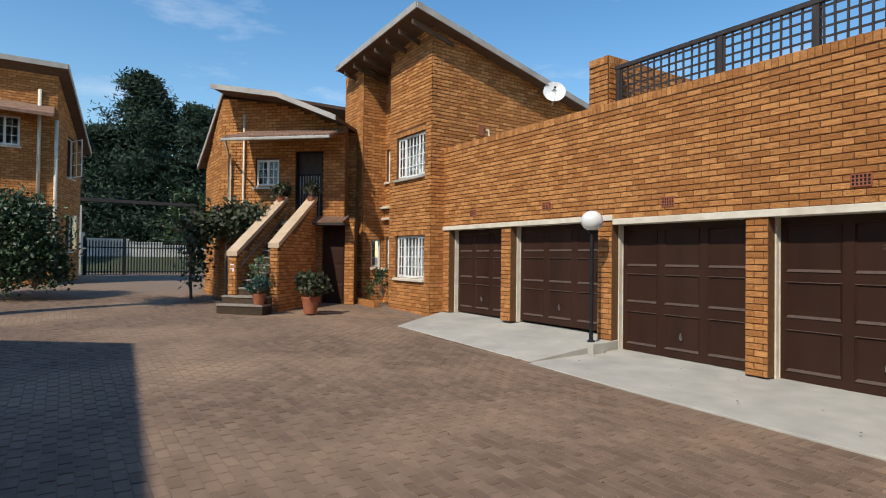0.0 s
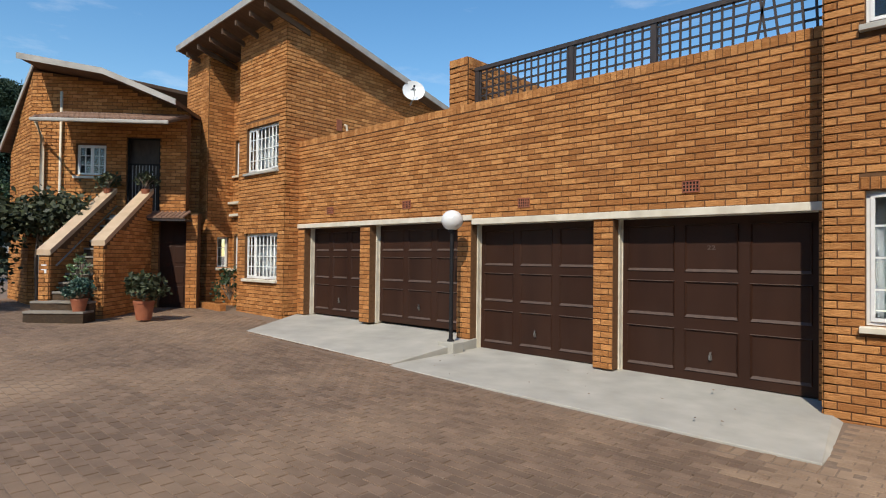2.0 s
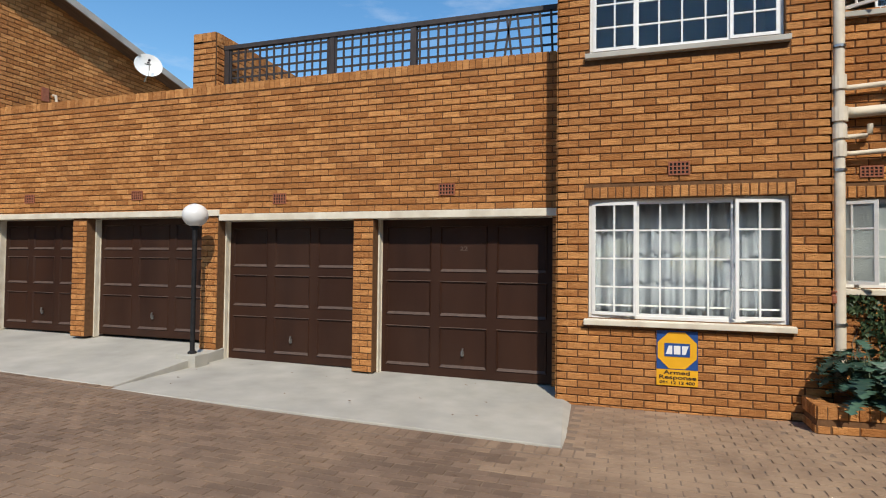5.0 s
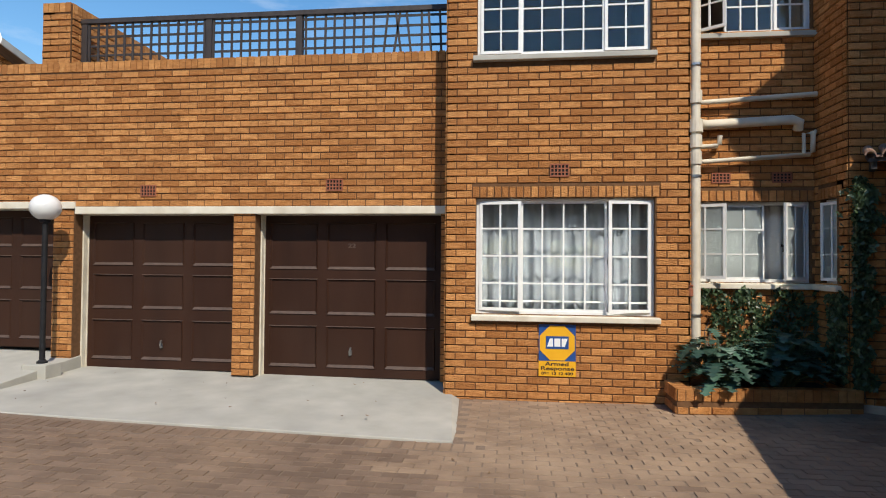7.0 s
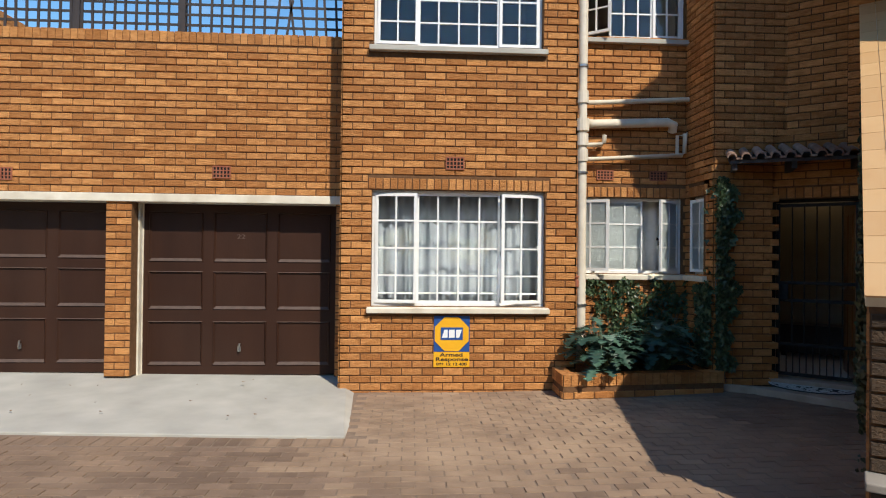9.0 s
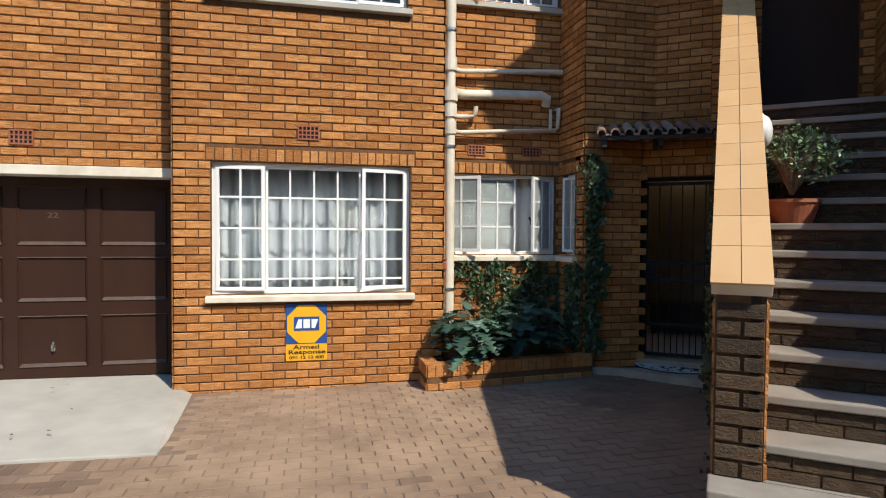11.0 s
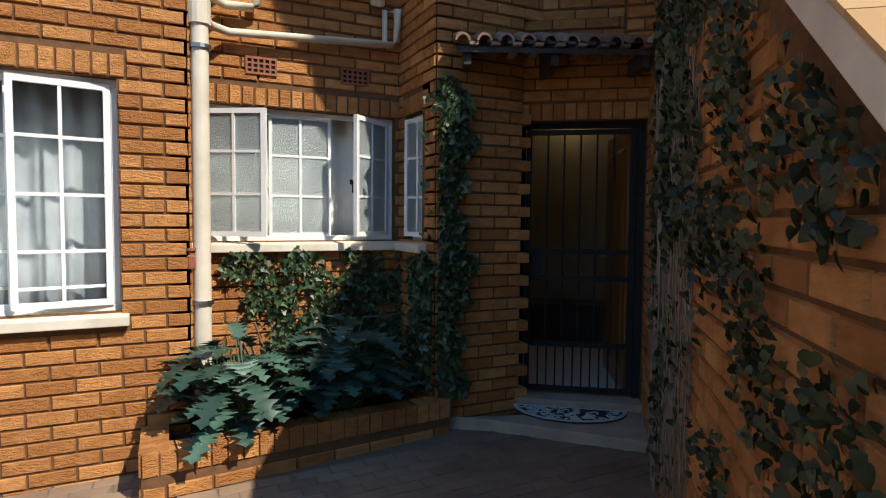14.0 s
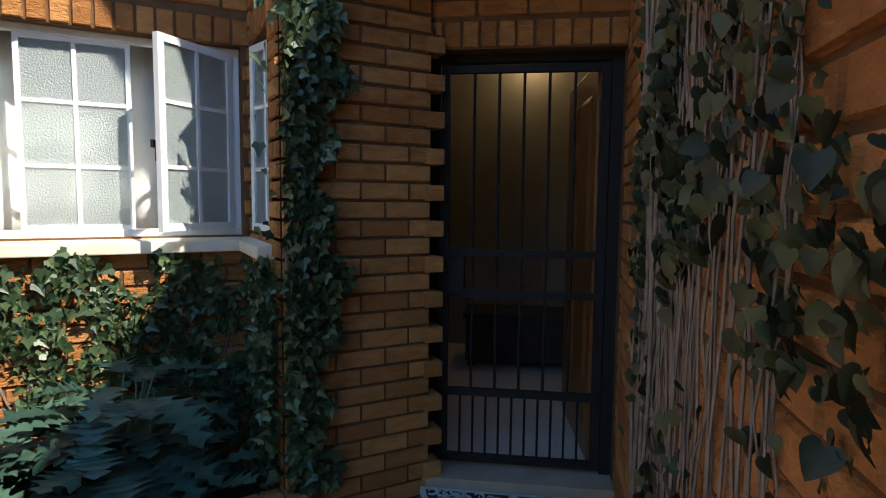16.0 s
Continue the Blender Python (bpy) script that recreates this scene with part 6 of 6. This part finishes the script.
for i, (y0, y1, h) in enumerate(((-8.6, -6.4, 2.6), (-6.4, -4.3, 2.3), (-4.3, -2.6, 2.15), (-2.6, 1.5, 2.0))):
    solo("boundary_wall", Boxes().box(-35.2, -35.0, y0, y1, 1.0, h).box(-35.24, -34.96, y0, y1, h, h + 0.06), M_PALE, "stepped pale plaster boundary wall beyond the gate", "wall", "structure")
solo("gate_house", Boxes().box(-27.6, -26.6, -8.2, -6.75, 0.5, 3.5), M_PALE, "pale plaster wall beside the gate", "wall", "structure", bevel=0.01)
M_GRASS = mat("dark_grass", (0.03, 0.045, 0.016), (0.075, 0.085, 0.035), 0.9, 9, 0.8, 60)
solo("grass_bank", Boxes().poly([(-29.5, -9, 0.50), (-29.5, 3, 0.50), (-35.0, 3, 1.38), (-35.0, -9, 1.38), (-36.5, 3, 1.5), (-36.5, -9, 1.5)], [(0, 3, 2, 1), (3, 5, 4, 2)]), M_GRASS, "dark grassy bank below the boundary wall", "ground", "structure")


def tree(name, x, y, z, h, crown_r, seed, label, base_frac=0.25, n=3600, material=None, tuft=0.5, layers=16, cone=0.6):
    r = random.Random(seed)
    t = thing(name, label, "tree", group="trees")
    b = Boxes()
    trunk = [Vector((x + 0.25 * math.sin(k * 0.7 + seed), y + 0.25 * math.cos(k * 0.9 + seed), z - 0.1 + h * 0.93 * k / 8)) for k in range(9)]
    b.tube(trunk, [0.30 * (1 - 0.1 * k) + 0.02 for k in range(9)], 9)
    lv = Boxes()
    per = n // (layers * 7)
    for i in range(layers):
        f = base_frac + (1 - base_frac) * (i + r.random()) / layers
        g = (f - base_frac) / (1 - base_frac)
        rad = crown_r * (math.sin(math.pi * (0.12 + 0.86 * g)) * (1 - cone) + cone * (1.02 - g)) * r.uniform(0.7, 1.1)
        kf = f * 8 / 0.93
        k0 = min(7, int(kf))
        base = trunk[k0].lerp(trunk[k0 + 1], min(1, kf - k0))
        for q in range(7):
            az = r.uniform(0, 6.28)
            ln = rad * r.uniform(0.45, 1.0)
            tip = base + Vector((math.cos(az) * ln, math.sin(az) * ln, ln * r.uniform(-0.05, 0.4)))
            mid = base.lerp(tip, 0.5) + Vector((0, 0, 0.1 * ln))
            b.tube([base, mid, tip], [0.07 * (1.2 - g), 0.045 * (1.2 - g), 0.012], 5, False)
            for _ in range(per):
                w = r.random() ** 0.6
                c0 = base.lerp(tip, w) + Vector((r.gauss(0, 1), r.gauss(0, 1), r.gauss(0, 0.6))) * (0.16 * crown_r * (0.4 + 0.6 * (1 - g)))
                for _k in range(2):
                    d = Vector((r.gauss(0, 1), r.gauss(0, 1), r.gauss(0.3, 0.8))).normalized()
                    sd = d.cross(Vector((r.gauss(0, 1), r.gauss(0, 1), r.gauss(0, 1)))).normalized()
                    s = tuft * r.uniform(0.5, 1.1)
                    lv.poly([c0, c0 + d * s * 0.5 + sd * s * 0.16, c0 + d * s, c0 + d * s * 0.5 - sd * s * 0.16], [(0, 1, 2), (0, 2, 3)])
    part("trunk", b, M_BARK, t)
    part("crown", lv, material or M_PINE, t)
    return t


tree("pine_tree", -42, -3.0, 0.5, 13.6, 4.9, 1, "tall dark pine beyond the gate", 0.10, 30000, tuft=0.34, layers=24, cone=0.35)
tree("pine_tree", -41, 0.5, 0.5, 11.6, 4.4, 2, "dark pine beyond the gate beside the wing", 0.08, 25000, tuft=0.34, layers=20, cone=0.2)
tree("pine_tree", -43, -5.6, 0.5, 9.6, 4.4, 3, "dark pine beyond the gate beside the far house", 0.06, 24000, tuft=0.34, layers=18, cone=0.2)
tree("pine_tree", -58, -2.0, 0.5, 10, 5.0, 4, "dark trees on the far side of the street", 0.05, 11000, tuft=0.5, layers=14, cone=0.2)
tree("pine_tree", -57, -9.0, 0.5, 10, 5.0, 5, "dark trees on the far side of the street", 0.05, 11000, tuft=0.5, layers=14, cone=0.2)
tree("pine_tree", -30, -15.5, 0.5, 14.5, 2.6, 6, "dark pine behind the far house", 0.3, 2600, tuft=0.6, layers=14)
tree("pine_tree", -22, 22, 0.4, 13.1, 3.0, 7, "pine showing above the terrace", 0.2, 2600, tuft=0.6, layers=14, cone=0.3)
tree("shrub_tree", -36.5, -1.2, 0.5, 5.2, 2.2, 8, "dark shrubby tree before the boundary wall", 0.12, 2400, M_DARKLEAF, tuft=0.4, layers=12, cone=0.1)

# house on the other side of the drive
HX, HY = -21.6, -7.6
brick_wall("wall_house", (HX, HY - 6), (HX, HY), 0.45, 7.5, holes=[(4.2, 5.0, 4.95, 5.9)], label="face brick wall of the house across the drive")
brick_wall("wall_house", (HX, HY), (HX - 2.75, HY + 0.72), 0.45, 7.6, holes=[(1.1, 1.9, 4.2, 5.6), (1.1, 1.9, 1.6, 2.9)], top=lambda u: 7.5 - 0.72 * u, label="brick drive face of the house across the drive")
window("window_12", wall_matrix((HX, HY - 6), (HX, HY)) @ Matrix.Translation((4.2, 0, 4.95)), 0.8, 0.95, 4, 3, "white steel window of the house across the drive", [(0, 2, "l", 0), (2, 4, "r", 0)])
window("window_13", wall_matrix((HX, HY), (HX - 2.75, HY + 0.72)) @ Matrix.Translation((1.1, 0, 4.2)), 0.8, 1.4, 2, 3, "white upstairs window on the drive side, open", [(0, 2, "r", 40)])
window("window_14", wall_matrix((HX, HY), (HX - 2.75, HY + 0.72)) @ Matrix.Translation((1.1, 0, 1.6)), 0.8, 1.3, 2, 3, "white ground floor window on the drive side", [(0, 2, "r", 30)])
room_box("wall_room", wall_matrix((HX, HY - 6), (HX, HY)), 3.9, 5.5, 0.22, 1.5, 4.4, 6.2)
roof_slab("roof_house", [(HX + 0.35, HY - 6.2, 7.72), (HX + 0.35, HY + 0.25, 7.72), (HX - 2.95, HY + 1.05, 5.42), (HX - 2.95, HY - 6.2, 5.42)], 0.12, "steep roof with pale fascia on the house across the drive", (0, 1))
lt = Boxes()
lt.poly([(HX + 0.9, HY - 6.2, 6.0), (HX + 0.9, HY - 0.1, 5.85), (HX, HY - 0.1, 6.25), (HX, HY - 6.2, 6.45), (HX + 0.9, HY - 6.2, 6.1), (HX + 0.9, HY - 0.1, 5.95), (HX, HY - 0.1, 6.35), (HX, HY - 6.2, 6.55)],
        [(0, 1, 2, 3), (7, 6, 5, 4), (1, 0, 4, 5), (2, 1, 5, 6), (3, 2, 6, 7), (0, 3, 7, 4)])
solo("verandah_roof", lt, M_ROOF, "lean-to clay tile roof on the house across the drive", "roof", "structure")
solo("ledge", Boxes().box(HX - 0.02, HX + 0.12, HY - 0.95, HY - 0.28, 3.10, 3.17), M_CREAM, "narrow cream ledge on the house across the drive", "ledge", "structure")
for y, z0, z1 in ((-0.5, 3.17, 6.85), (-0.03, 0.5, 5.9)):
    solo("downpipe", Boxes().tube([(HX + 0.08, HY + y, z0), (HX + 0.08, HY + y, z1)], 0.055, 8), M_PIPE, "cream downpipe on the house across the drive", "pipe", smooth=True)
for x, y, rad, n, sd, lab in ((-16.9, -8.45, 1.25, 6500, 81, "large dense dark shrub beside the drive"), (-17.3, -9.6, 1.45, 5000, 82, "dense leafy shrub beside the drive"), (-16.4, -7.95, 0.75, 2600, 83, "low leafy shrub at the edge of the drive")):
    sh = thing("large_shrub", lab, "shrub", at=Matrix.Translation((x, y, 0.33)))
    round_leaf_bush(sh, (0, 0, rad * 0.95), n, rad, 0.13, M_DARKLEAF, sd, 1.15, 34)
tree("overhanging_tree", -12.6, -9.75, 0.3, 8.4, 1.5, 9, "slender dark tree overhanging the court", 0.62, 2600, M_PINE, tuft=0.28, layers=8, cone=0.1)

# house behind the walker, seen in the window panes and by its shadow
OM = Matrix.Translation((-6.02, -11.82, 0)) @ Matrix.Rotation(radians(-5.5), 4, "Z")


def opposite(x, y):
    q = OM @ Vector((x, y, 0))
    return (q.x, q.y)


OPEN = [(3, 4.6, 1.0, 2.2), (9, 10.6, 1.0, 2.2), (14.0, 15.6, 1.0, 2.2), (3, 4.6, 3.6, 4.7), (9, 10.6, 3.6, 4.7)]
brick_wall("wall_opposite", opposite(18.6, 0), opposite(0, 0), LOW, 5.9, holes=OPEN, label="face brick wall of the house opposite")
brick_wall("wall_opposite_end", opposite(0, 0), opposite(0, -8), LOW, 5.9, label="brick end wall of the house opposite")
for u0, u1, z0, z1 in OPEN:
    window("window_15", wall_matrix(opposite(18.6, 0), opposite(0, 0)) @ Matrix.Translation((u0, 0, z0)), u1 - u0, z1 - z0, 6, 3, "white steel window of the house opposite", [(0, 2, "l", 0), (4, 6, "r", 0)])
solo("roof_opposite", Boxes().poly([(-0.3, 0.5, 5.75), (19.0, 0.5, 5.75), (19.0, -4, 8.25), (-0.3, -4, 8.25), (-0.3, -8.5, 5.75), (19.0, -8.5, 5.75)], [(0, 1, 2, 3), (3, 2, 5, 4), (0, 3, 4), (1, 5, 2), (0, 4, 5, 1)], OM), M_ROOF, "tiled pitched roof of the house opposite", "roof", "structure")
# Unseen wall, added to block sky light from the court's open end.
solo("wall_unseen_end", Boxes().box(9.5, 9.8, -12, 2, 0, 5.5), M_BRICK, "unseen brick wall added to close off open sky", "wall", "structure")


# dry leaves and grit lying about
M_DRY = mat("dry_leaf", (0.10, 0.055, 0.025), (0.26, 0.16, 0.08), 0.8, 20, 0.2, 60, obj=0.6)
rl = random.Random(101)
for k in range(60):
    if k < 20:
        x, y, z = rl.uniform(-4.7, -0.1), rl.uniform(-1.8, 0.2), 0.0
        z = 0.02 + 0.05 * (y + 1.9) / 2.1 + 0.012
    else:
        x, y = rl.uniform(-8, 4.0), rl.uniform(-6.5, -2.3)
        z = ground_z(x, y) + 0.006
    sz = rl.uniform(0.012, 0.03)
    c0 = Matrix.Translation((x, y, z)) @ Matrix.Rotation(rl.uniform(0, 6.28), 4, "Z")
    b = Boxes().poly([(-sz, 0, 0.004), (0, -sz * 0.5, 0.0), (sz, 0, 0.008), (0, sz * 0.5, 0.0), (0, 0, -0.002)], [(0, 1, 4), (1, 2, 4), (2, 3, 4), (3, 0, 4)], c0)
    solo("dry_leaf", b, M_DRY, "small curled dry leaf lying on the ground", "leaf", group="fallen leaves")

# ================= paving, pieces last =================
def in_apron(x, y):
    return (-4.88 < x < 0.25 and y > -1.92) or (-8.9 < x <= -4.88 and y > -1.82) or (x <= -8.9 and x > -10.4 and y > -1.8 + (-(x + 8.9)) * 1.5)


def paved(x, y):
    if in_apron(x, y):
        return False
    if x > 0.2 and y > BY and x < 2.5:
        return False
    if x >= 2.4 and y > -0.80 and x < 4.3:
        return False
    if x >= 4.3 and y > -0.7:
        return False
    if x < -8.9 and y > -0.8:
        return False
    return True


PW, PH, PG = 0.205, 0.102, 0.005
pr = random.Random(91)
pv, pf = [], []
near_list = []
sandy = []


def dusted(x, y):
    """How likely a paver lies under blown sand: most before the window bay."""
    d = math.hypot((x - 1.5) / 2.2, (y + 1.7) / 1.7)
    return max(0.0, min(1.0, 2.4 - 2.2 * d))


def paver(cx, cy, lx, ly):
    z = ground_z(cx, cy)
    dz = pr.uniform(-0.0025, 0.0025)
    tx, ty = pr.uniform(-0.008, 0.008), pr.uniform(-0.008, 0.008)
    if 1.0 < cx < 2.9 and -4.4 < cy < -1.6 and ly > 0:
        near_list.append((cx, cy, z + dz, tx, ty, lx, ly, pr.random() < dusted(cx, cy)))
        return
    if pr.random() < dusted(cx, cy):
        sandy.extend(range(len(pf), len(pf) + 5))
    o = len(pv)
    e = 0.004
    for sx, sy in ((-1, -1), (1, -1), (1, 1), (-1, 1)):
        pv.append((cx + sx * lx, cy + sy * ly, z - 0.014))
    for sx, sy in ((-1, -1), (1, -1), (1, 1), (-1, 1)):
        pv.append((cx + sx * (lx - e), cy + sy * (ly - e), z + dz + sx * lx * tx + sy * ly * ty))
    pf.extend(((o + 4, o + 5, o + 6, o + 7), (o, o + 1, o + 5, o + 4), (o + 1, o + 2, o + 6, o + 5), (o + 2, o + 3, o + 7, o + 6), (o + 3, o, o + 4, o + 7)))


row = 0
y = -9.6
while y < -0.3:
    x = -17.0 + (row % 2) * PW / 2
    while x < 7.0:
        if paved(x, y) and not (-2.20 < y < -1.94 and -9.0 < x < 0.45):
            paver(x + pr.uniform(-0.002, 0.002), y, PW / 2 - PG / 2, PH / 2 - PG / 2)
        x += PW
    y += PH
    row += 1
x = -8.95
while x < 0.42:
    paver(x, -2.075 + pr.uniform(-0.004, 0.004), PH / 2 - PG / 2 - 0.001, PW / 2 - PG)
    x += PH + 0.002
me = bpy.data.meshes.new("pavers")
me.from_pydata(pv, [], pf)
me.materials.append(M_PAVER)
me.materials.append(M_PAVER_SANDY)
for k in sandy:
    me.polygons[k].material_index = 1
pav = tagged(new("pavement", me), "worn reddish-brown clay brick paving of the court", "pavement", kind="structure")
hw, hh, e = PW / 2 - PG / 2, PH / 2 - PG / 2, 0.004
pm = Boxes().poly([(-hw, -hh, -0.014), (hw, -hh, -0.014), (hw, hh, -0.014), (-hw, hh, -0.014), (-hw + e, -hh + e, 0), (hw - e, -hh + e, 0), (hw - e, hh - e, 0), (-hw + e, hh - e, 0)],
                  [(4, 5, 6, 7), (0, 1, 5, 4), (1, 2, 6, 5), (2, 3, 7, 6), (3, 0, 4, 7)]).mesh("paver", M_PAVER_OBJ)
pm_sandy = pm.copy()
pm_sandy.materials.clear()
pm_sandy.materials.append(M_PAVER_SANDY)
for cx, cy, z, tx, ty, lx, ly, sand in near_list:
    o = new("paver", pm_sandy if sand else pm)
    o.parent = pav
    o.matrix_basis = Matrix.Translation((cx, cy, z)) @ Matrix.Rotation(ty, 4, "X") @ Matrix.Rotation(-tx, 4, "Y")
